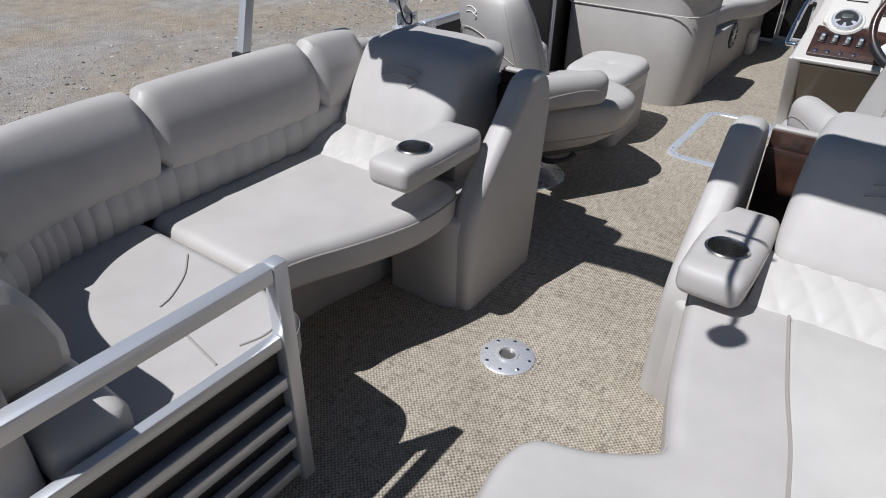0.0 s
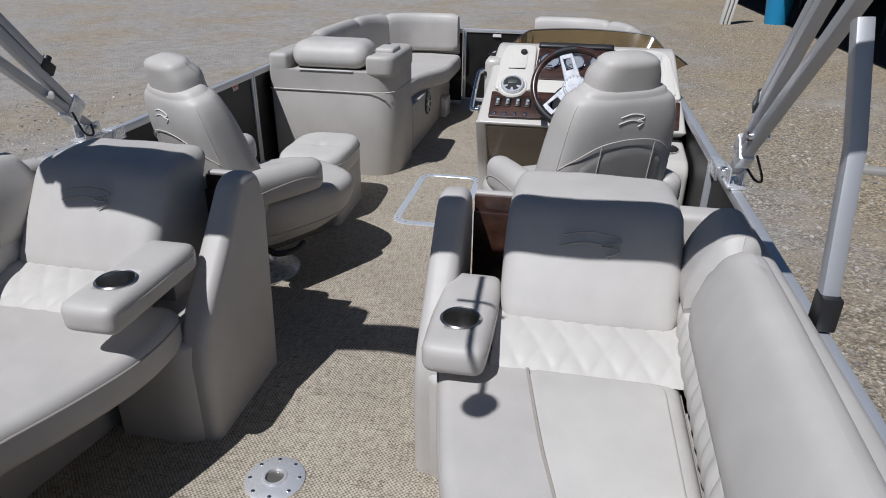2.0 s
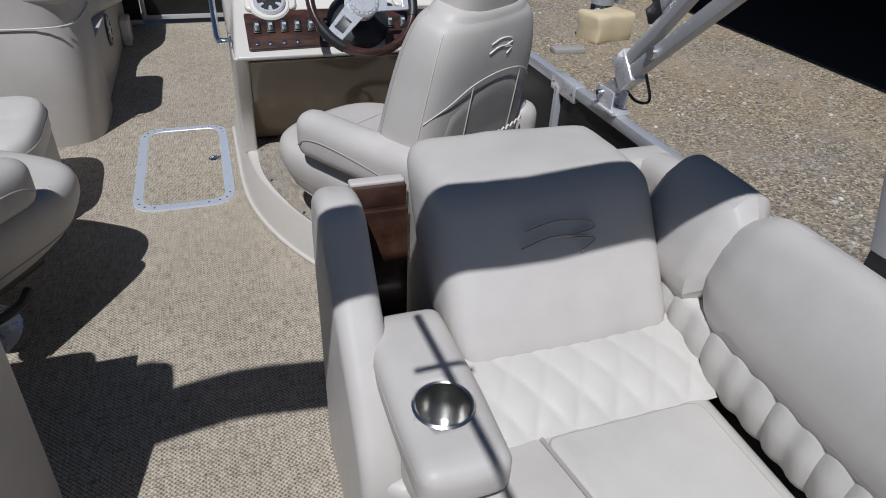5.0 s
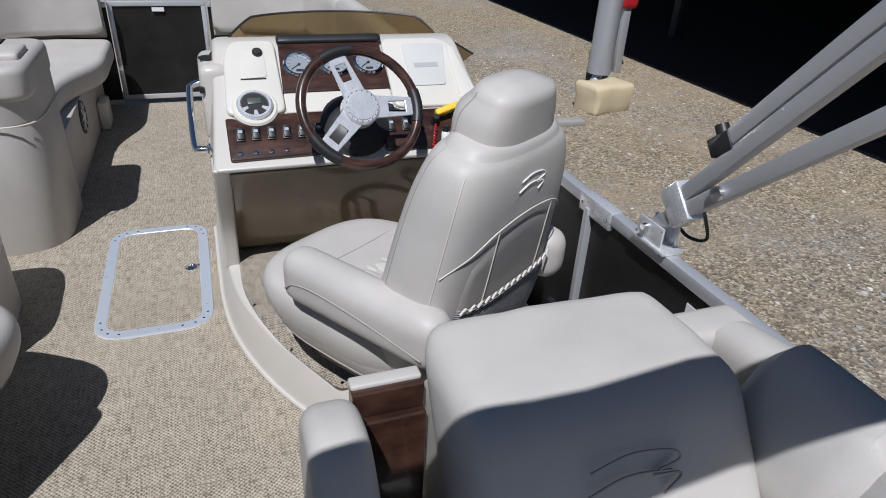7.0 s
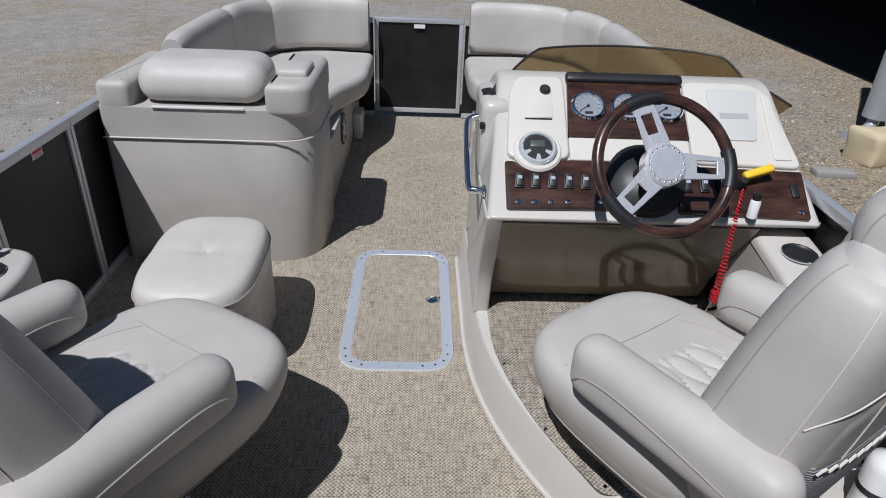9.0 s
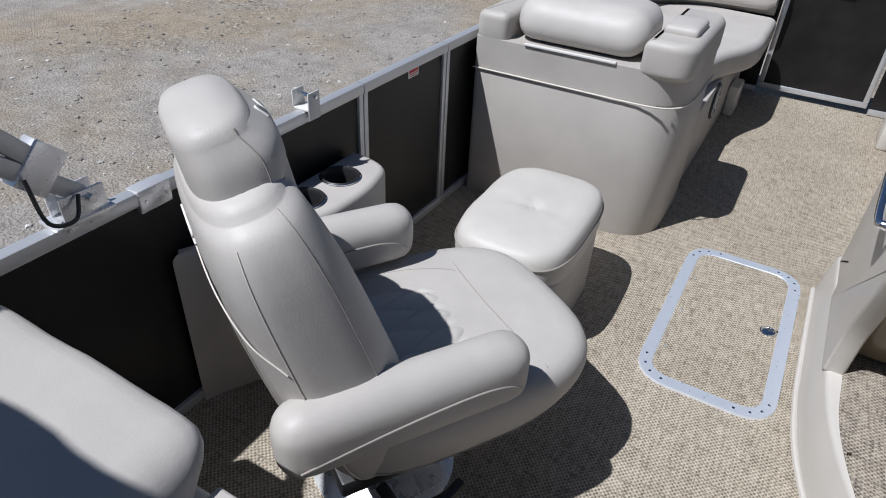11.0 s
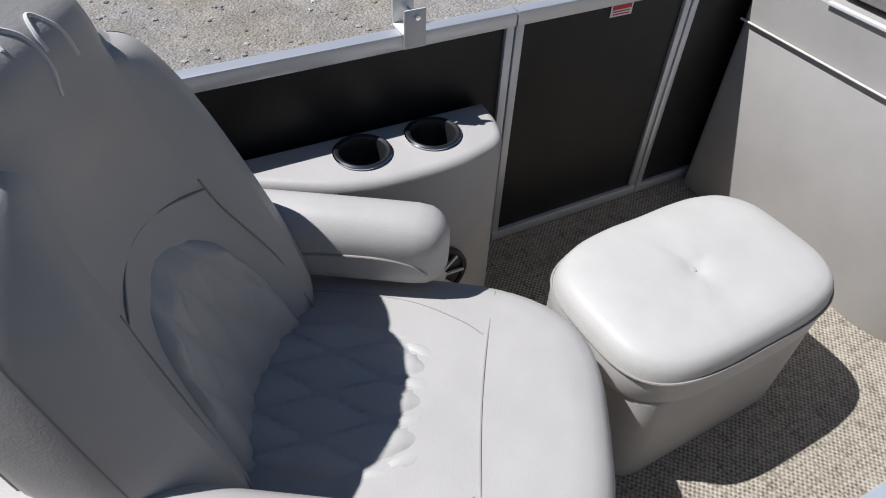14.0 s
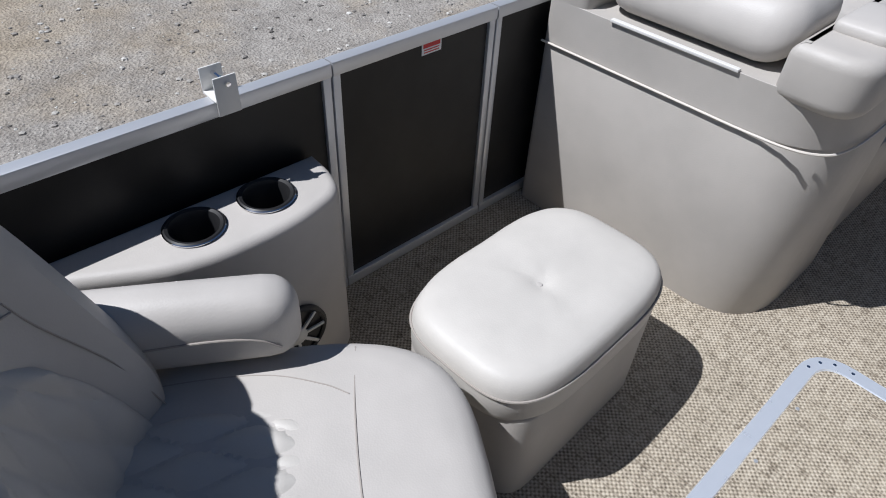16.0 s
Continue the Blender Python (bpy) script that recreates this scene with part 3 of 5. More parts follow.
def bench(name, label, side, seats, base_edge, back_line, back_cuts, arm_at, lift):
    """A stern bench with an aft-facing chaise back at its forward end. side: +1 starboard, -1 port."""

    def X(a):
        return CX + side * a

    def span(a, c):
        return sorted((X(a), X(c)))

    b = thing(name, label, "bench seat")
    part("base", prism(rounded(base_edge, 0.03, 3), -0.02, 0.31, "z", 0.008, 2), VINYL_BASE, b, "beige moulded seat base")
    block = rounded([(X(0.31), -1.735), (X(0.60), -1.735), (X(0.60), -1.30), (X(0.295), -1.30)], [0.11, 0.02, 0.02, 0.09], 8)
    part("end_block", prism(block, -0.02, 0.335, "z", 0.02, 3), VINYL, b, "upholstered block under the chaise back")
    arm_panel(b, *span(0.292, 0.378))
    # walnut-lined storage slot between panel and back
    nx = span(0.379, 0.495)
    part("storage_slot", joined(box(*nx, -1.245, -1.215, 0.30, 0.66, 0.002), box(*nx, -1.66, -1.245, 0.28, 0.31, 0.002)), WOOD, b, "dark walnut lined slot", smooth=False)
    part("slot_step", box(nx[0], nx[1], -1.262, -1.2455, 0.30, 0.615, 0.003), WOOD, b, "walnut step inside the slot", smooth=False)
    part("slot_rim", box(nx[0], nx[1], -1.232, -1.205, 0.655, 0.667, 0.005, 3), VINYL, b)
    # seat cushion
    for seat_edge, seat_round in seats:
        seat = prism(rounded(seat_edge, seat_round, 7), 0.305, 0.425, "z", 0.034, 5)
        cushion = part("seat_cushion", seat, VINYL, b, "thick ivory seat cushion")
        rim = [Vector((x, y, 0.396)) for x, y in rounded(seat_edge, seat_round, 7)]
        part("piping", tube(rim, 0.0032, 6, True), PIPING, cushion)
    # quilted lower back and the chaise back
    qx = span(0.497, 0.965)
    bm, grid = bmesh.new(), {}
    n, rows = 90, 24
    for i in range(n + 1):
        for j in range(rows + 1):
            u, v = i / n, j / rows
            p, q = u * 6 + v * 1.5, u * 6 - v * 1.5
            puff = (abs(math.sin(math.pi * p)) * abs(math.sin(math.pi * q))) ** 0.4
            rim_f = min(1.0, 10 * u, 10 * (1 - u), 5 * v + 0.2)
            y, z = -1.755 + 0.185 * v, 0.422 + 0.055 * v + 0.014 * math.sin(math.pi * v)
            out = 0.0075 * puff * rim_f
            grid[i, j] = bm.verts.new((qx[0] + (qx[1] - qx[0]) * u, y - out * 0.7, z + out * 0.7))
    for i in range(n):
        for j in range(rows):
            bm.faces.new([grid[i, j], grid[i + 1, j], grid[i + 1, j + 1], grid[i, j + 1]])
    part("quilted_panel", bm, VINYL_PALE, b, "diamond-quilted pale vinyl")
    cx = span(0.50, 0.945)
    top = 0.735 + lift
    back = pillow(cx[0], cx[1], -1.605, -1.345, 0.45, top, 0.042, 0.010, 18, 0.010, lean(-1.5, 0.475, 34), 0.003)
    part("back_support", prism(rounded([(-1.50, 0.0), (-1.20, 0.0), (-1.20, 0.64), (-1.28, 0.66), (-1.50, 0.47)], 0.03, 3), cx[0] + 0.004, cx[1], "x", 0.01, 2), VINYL, b, "upholstered support behind the back")
    part("chaise_back", back, VINYL, b, "plump headrest-style back cushion")
    for x in (cx[0] + 0.004, cx[1] - 0.004):
        seam([(x, -1.565 + (z - 0.475) * 0.6745, z) for z in (0.48, 0.56, 0.62, 0.68, top - 0.035)], b, 0.0024)
    seam([(cx[0] + 0.02, -1.597, 0.467), (sum(cx) / 2, -1.603, 0.46), (cx[1] - 0.02, -1.597, 0.467)], b, 0.0022)
    emblem(b, pose(sum(cx) / 2, -1.502 + lift * 0.67, 0.655 + lift, 56, 0, 0), LOGO_GREY, 1.0)
    # cup-holder armrest
    cu = Vector(arm_at)
    arm = part("armrest", pillow(cu.x - 0.073, cu.x + 0.073, cu.y - 0.125, cu.y + 0.25, cu.z - 0.082, cu.z, 0.026, 0.003, 14, 0.006), VINYL, b, "padded armrest")
    cut(arm, lathe([(0.0, -0.085), (0.047, -0.085), (0.047, 0.05), (0.0, 0.05)], 32, Matrix.Translation(cu)))
    cup_holder(b, Matrix.Translation(cu))
    for s in (-1, 1):
        seam([(cu.x + 0.0735 * s, cu.y - 0.10, cu.z - 0.028), (cu.x + 0.079 * s, cu.y + 0.05, cu.z - 0.028), (cu.x + 0.0735 * s, cu.y + 0.22, cu.z - 0.028)], b, 0.002)
    # side backs along the fence, over a gathered lower back
    flip = 1 if side > 0 else -1
    sec = rounded([(-0.085, 0.0), (0.05, 0.0), (0.062, 0.16), (0.045, 0.235), (-0.02, 0.24), (-0.075, 0.16), (-0.098, 0.06)], 0.045, 4)
    sec = [(a * flip, c) for a, c in sec]
    line = dense([(x, y, 0.515) for x, y in back_line], 0.02)
    marks = [0] + [min(range(len(line)), key=lambda i: abs(line[i].y - y) + (0 if line[i].x * side > 0 or side < 0 else 9)) for y in back_cuts] + [len(line) - 1]
    for a, c in zip(marks, marks[1:]):
        piece = line[a : c + 1]
        if len(piece) > 3:
            part("side_back", sweep(sec, piece[::-1], False, puff=0.12), VINYL, b, "padded side back cushion")
    low = rounded([(-0.075, -0.10), (0.0, -0.10), (0.02, 0.03), (-0.075, 0.03), (-0.088, -0.03)], 0.018, 3)
    low = [(a * flip, c) for a, c in low]
    fine = dense([(x, y, 0.515) for x, y in back_line])
    length = sum((q - p).length for p, q in zip(fine, fine[1:]))
    part("gathered_lower_back", rippled(low, fine[::-1], int(length / 0.055), 0.012), VINYL_PALE, b, "gathered pale lower back")
    # outer bolster against the fence
    bol = rounded([(-0.05, 0.0), (0.06, 0.0), (0.06, 0.26), (-0.05, 0.26)], 0.05, 4)
    pts = [Vector((X(a), y, 0.43)) for a, y in ((1.095, -1.26), (1.10, -1.8), (1.10, -2.4), (1.09, -2.85))]
    part("outer_bolster", sweep(bol, curve_points(pts, 5), False, puff=0.05), VINYL, b, "long outer bolster")
    part("end_cap", box(*span(0.95, 1.15), -1.27, -1.18, 0.0, 0.66, 0.02, 3), VINYL, b, "upholstered forward end")
    return b


port = bench(
    "port_stern_bench", "ivory vinyl L-shaped stern bench against the port fence", -1,
    [([(-0.15, -1.65), (-0.135, -1.86), (-0.20, -2.06), (-0.27, -2.22), (-0.29, -2.352), (-0.75, -2.352), (-0.75, -1.65)], [0.07, 0.12, 0.2, 0.1, 0.05, 0.06, 0.06]),
     ([(-0.29, -2.36), (-0.09, -2.385), (-0.042, -2.46), (-0.042, -2.93), (-0.75, -2.93), (-0.75, -2.36)], [0.06, 0.07, 0.07, 0.05, 0.06, 0.05])],
    [(-0.42, -1.34), (-0.92, -1.34), (-0.92, -2.95), (-0.14, -2.95), (-0.14, -2.62), (-0.46, -2.30), (-0.48, -2.0), (-0.43, -1.75)],
    [(-0.815, -1.40), (-0.81, -1.9), (-0.80, -2.35), (-0.755, -2.66), (-0.62, -2.84), (-0.42, -2.91), (-0.15, -2.91)], [-1.66, -2.27, -2.80],
    (-0.211, -1.815, 0.585), 0.004)
# Added upright box that keeps the sun off the stern pad.
part("stern_shade_back", box(-0.92, -0.06, -3.03, -2.955, 0.0, 0.74, 0.03, 4), VINYL, port, "upright stern back added to shade the stern pad")
part("stern_pad", pillow(-0.62, -0.05, -2.95, -2.80, 0.40, 0.505, 0.035, 0.006, 14, 0.006), VINYL, port, "low padded stern cushion")
seam([(-0.25, -2.80, 0.47), (-0.25, -2.85, 0.509), (-0.25, -2.93, 0.50)], port, 0.003)
for line in ([(-0.48, -2.40), (-0.41, -2.46), (-0.36, -2.53), (-0.345, -2.57)], [(-0.27, -2.585), (-0.18, -2.60), (-0.09, -2.615)], [(-0.09, -2.45), (-0.085, -2.50), (-0.10, -2.55)]):
    seam([(x, y, 0.4255) for x, y in line], port, 0.003)
bench(
    "starboard_stern_bench", "ivory vinyl stern bench against the starboard fence", 1,
    [([(0.565, -1.65), (0.605, -1.85), (0.65, -2.08), (0.71, -2.275), (0.61, -2.35), (0.495, -2.385), (0.475, -2.47), (0.50, -2.62), (0.50, -2.95), (1.16, -2.95), (1.16, -1.65)], [0.07, 0.1, 0.1, 0.03, 0.08, 0.06, 0.06, 0.1, 0.06, 0.06, 0.06])],
    [(0.62, -1.70), (0.645, -1.87), (0.69, -2.10), (0.74, -2.28), (0.66, -2.38), (0.62, -2.55), (0.62, -2.95), (1.345, -2.95), (1.345, -1.34), (0.80, -1.34)],
    [(1.255, -1.40), (1.245, -1.9), (1.235, -2.35), (1.22, -2.85)], [-1.64, -2.75],
    (0.635, -1.724, 0.528), 0.0)
pad = [(0.805, -1.755), (0.85, -2.00), (0.895, -2.20), (0.93, -2.50), (0.94, -2.93), (1.13, -2.93), (1.12, -1.755)]
stb = bpy.data.objects["starboard_stern_bench"]
part("seat_pad", prism(rounded(pad, [0.03, 0.1, 0.1, 0.1, 0.02, 0.02, 0.03], 6), 0.41, 0.433, "z", 0.008, 3), VINYL_PALE, stb, "paler raised seat panel")
seam([(0.803, -1.755, 0.430), (0.848, -2.00, 0.430), (0.893, -2.20, 0.430), (0.928, -2.50, 0.430), (0.937, -2.90, 0.430)], stb, 0.004)


# ---- captain's chairs ----
def loft(rings, n=40, bottom=True, top=True):
    """A solid from level super-ellipse rings: (z, centre y, half width, half depth front, half depth back, power, dent of the front)."""
    bm, made = bmesh.new(), []
    for z, cy, hw, front, rear, power, dent in rings:
        ring = []
        for i in range(n):
            a = 2 * math.pi * i / n
            c, s = math.cos(a), math.sin(a)
            x = hw * math.copysign(abs(c) ** (2 / power), c)
            d = math.copysign(abs(s) ** (2 / power), s)
            y = cy + d * (front if s > 0 else rear)
            if s > 0:
                y -= dent * max(0.0, 1 - (x / (hw * 0.62)) ** 2) ** 0.7
            ring.append(bm.verts.new((x, y, z)))
        made.append(ring)
    for a, b in zip(made, made[1:]):
        for i in range(n):
            bm.faces.new([a[i], a[(i + 1) % n], b[(i + 1) % n], b[i]])
    if bottom:
        bm.faces.new(made[0])
    if top:
        bm.faces.new(made[-1])
    bmesh.ops.recalc_face_normals(bm, faces=bm.faces)
    return bm


def ring_line(rings, angle, out=0.001):
    """A line up a lofted solid at one angle round its rings (0: starboard side, 90: front)."""
    a, pts = radians(angle), []
    c, s = math.cos(a), math.sin(a)
    for z, cy, hw, front, rear, power, dent in rings:
        x = hw * math.copysign(abs(c) ** (2 / power), c)
        y = cy + math.copysign(abs(s) ** (2 / power), s) * (front if s > 0 else rear)
        if s > 0:
            y -= dent * max(0.0, 1 - (x / (hw * 0.62)) ** 2) ** 0.7
        pts.append(Vector((x * (1 + out / max(hw, 0.01)), y, z)))
    return pts


def smooth_rings(keys, n=5):
    """Rings eased between the given ones, with closed rounded ends."""
    pts = [np.array(k, float) for k in keys]
    out = []
    for i in range(len(pts) - 1):
        p0, p1, p2, p3 = pts[max(i - 1, 0)], pts[i], pts[i + 1], pts[min(i + 2, len(pts) - 1)]
        for s in range(n):
            t = s / n
            out.append(tuple(0.5 * (2 * p1 + (p2 - p0) * t + (2 * p0 - 5 * p1 + 4 * p2 - p3) * t * t + (3 * p1 - p0 - 3 * p2 + p3) * t**3)))
    out.append(tuple(pts[-1]))
    z0, *low = out[0]
    z1, *up = out[-1]
    cap = []
    for k in (0.0, 0.35, 0.7):
        f = math.sqrt(1 - (1 - k) ** 2)
        cap.append((z1 + 0.03 * (1 - k), up[0], *[v * (0.35 + 0.65 * f) for v in up[1:4]], up[4], up[5]))
    return out[:-1] + [out[-1]] + cap[::-1]


def quilted(width, height, cells, rows, depth, n=48):
    """A diamond-quilted pad in the xz plane, facing +y, with rounded top corners."""
    bm, grid = bmesh.new(), {}
    for i in range(n + 1):
        for j in range(n + 1):
            u, v = 2 * i / n - 1, j / n
            w = width / 2 * (1 - 0.35 * max(0.0, v - 0.55) ** 2 / 0.2)
            a, b = u * cells / 2 + v * rows / 2, u * cells / 2 - v * rows / 2
            puff = (abs(math.sin(math.pi * a)) * abs(math.sin(math.pi * b))) ** 0.45
            rim = min(1.0, 5 * (1 - abs(u)), 6 * v, 6 * (1 - v))
            grid[i, j] = bm.verts.new((u * w, depth * (0.45 * puff + 0.55) * math.sqrt(max(rim, 0)), v * height))
    for i in range(n):
        for j in range(n):
            bm.faces.new([grid[i, j], grid[i, j + 1], grid[i + 1, j + 1], grid[i + 1, j]])
    return bm


def surface(rings, x, z, face):
    """The y of a lofted solid at (x, z): face +1 its front, -1 its rear."""
    lo = max((r for r in rings if r[0] <= z), key=lambda r: r[0], default=rings[0])
    hi = min((r for r in rings if r[0] >= z), key=lambda r: r[0], default=rings[-1])
    t = 0 if hi[0] == lo[0] else (z - lo[0]) / (hi[0] - lo[0])
    cy, hw, front, rear, power, dent = [p + (q - p) * t for p, q in zip(lo[1:], hi[1:])]
    u = min(0.999, abs(x) / hw)
    d = (1 - u**power) ** (1 / power)
    if face < 0:
        return cy - rear * d
    return cy + front * d - dent * max(0.0, 1 - (x / (hw * 0.62)) ** 2) ** 0.7


def patch(rings, half, z0, z1, face, lift, top_round=0.25, n=36, quilt=0):
    """A panel laid over a lofted solid; half: its half width at (z). quilt: diamonds across."""
    bm, grid = bmesh.new(), {}
    for i in range(n + 1):
        for j in range(n + 1):
            u, v = 2 * i / n - 1, j / n
            w = half(v)
            z = z0 + (z1 - z0) * v - (z1 - z0) * top_round * u * u * max(0.0, v - 0.5) * 2 * 0.5
            x = u * w
            rim = max(0.0, min(1.0, 9 * (1 - abs(u)), 9 * v, 9 * (1 - v)))
            up = lift * math.sqrt(rim) - 0.004 * (1 - rim)
            if quilt:
                p, q = u * quilt / 2 + v * quilt * 0.55, u * quilt / 2 - v * quilt * 0.55
                up += 0.011 * rim * (abs(math.sin(math.pi * p)) * abs(math.sin(math.pi * q))) ** 0.45
            grid[i, j] = bm.verts.new((x, surface(rings, x, z, face) + face * up, z))
    for i in range(n):
        for j in range(n):
            bm.faces.new([grid[i, j], grid[i + 1, j], grid[i + 1, j + 1], grid[i, j + 1]] if face < 0 else [grid[i, j], grid[i, j + 1], grid[i + 1, j + 1], grid[i + 1, j]])
    return bm


def ring_loop(rings, z, out=0.001, n=48):
    """The outline of a lofted solid at a height."""
    r = min(rings, key=lambda k: abs(k[0] - z))
    pts = []
    for i in range(n):
        c, s = math.cos(2 * math.pi * i / n), math.sin(2 * math.pi * i / n)
        x = (r[2] + out) * math.copysign(abs(c) ** (2 / r[5]), c)
        y = r[1] + math.copysign(abs(s) ** (2 / r[5]), s) * ((r[3] if s > 0 else r[4]) + out)
        pts.append(Vector((x, y, r[0])))
    return pts


def captain_chair(at, label, recline, tall=1.0, net=True, low=0.0, slide=0.0):
    """A captain's chair; low: by how much its pedestal is shortened; slide: how far its arms stand forward."""
    c = thing("captain_chair", label, "boat chair", at, "captain's chairs")
    k = (0.20 - low) / 0.20
    part("base_plate", lathe([(r, low + z * k) for r, z in ((0.0, 0.0), (0.17, 0.0), (0.17, 0.006), (0.14, 0.02), (0.07, 0.042), (0.05, 0.06), (0.042, 0.10), (0.0, 0.10))], 36), ALU_RAW, c, "polished aluminium pedestal foot")
    part("pedestal", lathe([(0.035, low + 0.09 * k), (0.035, 0.20), (0.0, 0.20)], 20), ALU_RAW, c)
    part("slide", box(-0.17, 0.17, -0.16, 0.22, 0.16, 0.205, 0.008), RUBBER, c, "black swivel and slide plate")
    part("lever", tube(curve_points([(0.20, -0.09, 0.20), (0.262, -0.07, 0.19), (0.272, 0.01, 0.185), (0.262, 0.06, 0.20)], 5), 0.013, 8), RUBBER, c, "black recline lever")
    # seat: tapered tub, front roll, quilted inset
    tub_rings = smooth_rings([(0.19, 0.07, 0.18, 0.24, 0.24, 3.2, 0.0), (0.24, 0.09, 0.225, 0.295, 0.27, 3.3, 0.0), (0.30, 0.10, 0.25, 0.325, 0.28, 3.4, 0.0), (0.34, 0.10, 0.248, 0.32, 0.28, 3.4, 0.0)], 4)
    tub = loft(tub_rings)
    part("seat", tub, VINYL, c, "deep tub-shaped seat")
    cover = [(z, 0.105, 0.260 * f, 0.335 * f, 0.29 * f, 3.3, 0.0) for z, f in ((0.30, 0.965), (0.322, 0.99), (0.345, 1.0), (0.365, 0.995), (0.382, 0.975), (0.394, 0.94), (0.401, 0.885), (0.404, 0.80), (0.405, 0.6), (0.405, 0.3))]
    part("seat_cushion", loft(cover, 56), VINYL, c, "rounded seat cushion")
    part("seat_inset", moved(quilted(0.29, 0.35, 4, 4, 0.024), Matrix.Translation((0, -0.15, 0.3885)) @ pose(0, 0, 0, 90, 0, 180)), VINYL_PALE, c, "diamond-quilted seat inset")
    part("seam", tube(ring_loop(tub_rings, 0.34), 0.0022, 6, True), PIPING, c)
    part("seam", tube(ring_loop(tub_rings, 0.255), 0.0020, 6, True), PIPING, c)
    for s in (-1, 1):
        seam([(0.175 * s, -0.16, 0.4035), (0.19 * s, 0.0, 0.4035), (0.185 * s, 0.12, 0.4035), (0.155 * s, 0.205, 0.4045), (0.13 * s, 0.245, 0.4045)], c, 0.0016)
    seam([(-0.225, 0.262, 0.4), (-0.12, 0.252, 0.405), (0.0, 0.248, 0.4055), (0.12, 0.252, 0.405), (0.225, 0.262, 0.4)], c, 0.0015)
    # reclined back
    m = pose(0, -0.10, 0.27, recline, 0, 0) @ Matrix.Diagonal((1, 1, tall, 1))
    back = smooth_rings([
        (-0.03, 0.0, 0.20, 0.06, 0.07, 3.0, 0.0), (0.06, 0.0, 0.235, 0.10, 0.09, 3.2, 0.045), (0.16, 0.0, 0.250, 0.13, 0.10, 3.2, 0.08),
        (0.28, 0.0, 0.243, 0.125, 0.10, 3.2, 0.078), (0.41, 0.0, 0.228, 0.112, 0.096, 3.2, 0.06), (0.48, 0.0, 0.215, 0.10, 0.09, 3.1, 0.035), (0.528, 0.0, 0.195, 0.088, 0.080, 2.9, 0.012), (0.548, 0.0, 0.165, 0.075, 0.070, 2.7, 0.0)], 5)
    part("backrest", moved(loft(back, 56), m), VINYL, c, "winged backrest with side bolsters")
    top = smooth_rings([(0.54, 0.0, 0.128, 0.074, 0.064, 3.0, 0.0), (0.562, 0.005, 0.130, 0.082, 0.066, 3.0, 0.0), (0.60, 0.005, 0.124, 0.083, 0.062, 3.0, 0.0), (0.632, 0.0, 0.108, 0.066, 0.054, 2.9, 0.0)], 5)
    part("headrest", moved(loft(top, 48), m), VINYL, c, "rounded headrest")
    for angle in (20, 160):
        seam([m @ p for p in ring_line(back, angle, 0.0)[1:-4]], c, 0.0014, PIPING, False)
        seam([m @ p for p in ring_line(top, angle, 0.0)[1:-2]], c, 0.0014, PIPING, False)
        seam([m @ p for p in ring_line(back, -angle)[1:-8]], c, 0.0014, THREAD, False)
    part("quilted_inset", moved(patch(back, lambda v: 0.135 - 0.05 * v * v, 0.0, 0.36, 1, 0.008, 0.3, 44, 4), m), VINYL_PALE, c, "diamond-quilted lumbar inset")
    part("back_panel", moved(patch(back, lambda v: 0.185 + 0.03 * v - 0.05 * v**3, -0.02, 0.43, -1, 0.003, 0.35, 36), m), VINYL_BACK, c, "taupe rear panel of the backrest")

    bm, grid = bmesh.new(), {}
    for i in range(25):
        for j in range(31):
            u, z = i / 12 - 1, 0.36 + 0.285 * j / 30
            x = u * (0.112 - 0.02 * max(0.0, (z - 0.5) / 0.145))
            k = min(1.0, max(0.0, (z - 0.47) / 0.10))
            k = k * k * (3 - 2 * k)
            lift = 0.005 * math.sqrt(max(0.0, min(1.0, 5 * (1 - abs(u)), j / 4, (30 - j) / 3))) - 0.003
            grid[i, j] = bm.verts.new((x, surface(back, x, min(z, 0.53), 1) * (1 - k) + surface(top, x, max(z, 0.56), 1) * k + lift, z))
    for i in range(24):
        for j in range(30):
            bm.faces.new([grid[i, j], grid[i, j + 1], grid[i + 1, j + 1], grid[i + 1, j]])
    part("front_panel", moved(bm, m), VINYL, c, "smooth panel running from headrest to lumbar")

    def front_line(points):
        return [m @ Vector((x, surface(back, x, z, 1) + 0.0006, z)) for x, z in points]

    for s in (-1, 1):
        seam(front_line([(0.110 * s, 0.38), (0.118 * s, 0.33), (0.142 * s, 0.22), (0.155 * s, 0.10)]), c, 0.0016)
    seam(front_line([(-0.11, 0.365), (-0.05, 0.385), (0.0, 0.392), (0.05, 0.385), (0.11, 0.365)]), c, 0.0015)

    def rear_line(points, lift=0.006):
        return [m @ Vector((x, surface(back, x, z, -1) - lift, z)) for x, z in points]

    if net:
        part("net_pocket", moved(patch(back, lambda v: 0.18 + 0.01 * v, -0.025, 0.255, -1, 0.012, 0.0, 30), m), NET, c, "grey ribbed net pocket")
        seam(rear_line([(-0.185 + 0.37 * i / 30, 0.253 + (0.006 if i % 2 else -0.005)) for i in range(31)], 0.014), c, 0.0026, THREAD, True, 3, "ruffled_hem")
    for s in (-0.105, 0.105):
        seam(rear_line([(s * 1.12, 0.05), (s * 1.08, 0.15), (s * 1.03, 0.28), (s, 0.415)], 0.0045), c, 0.0014, THREAD)
    seam(rear_line([(-0.228, 0.33), (-0.18, 0.375), (-0.105, 0.415), (0.0, 0.427), (0.105, 0.415), (0.18, 0.375), (0.228, 0.33)], 0.0045), c, 0.0014, THREAD)
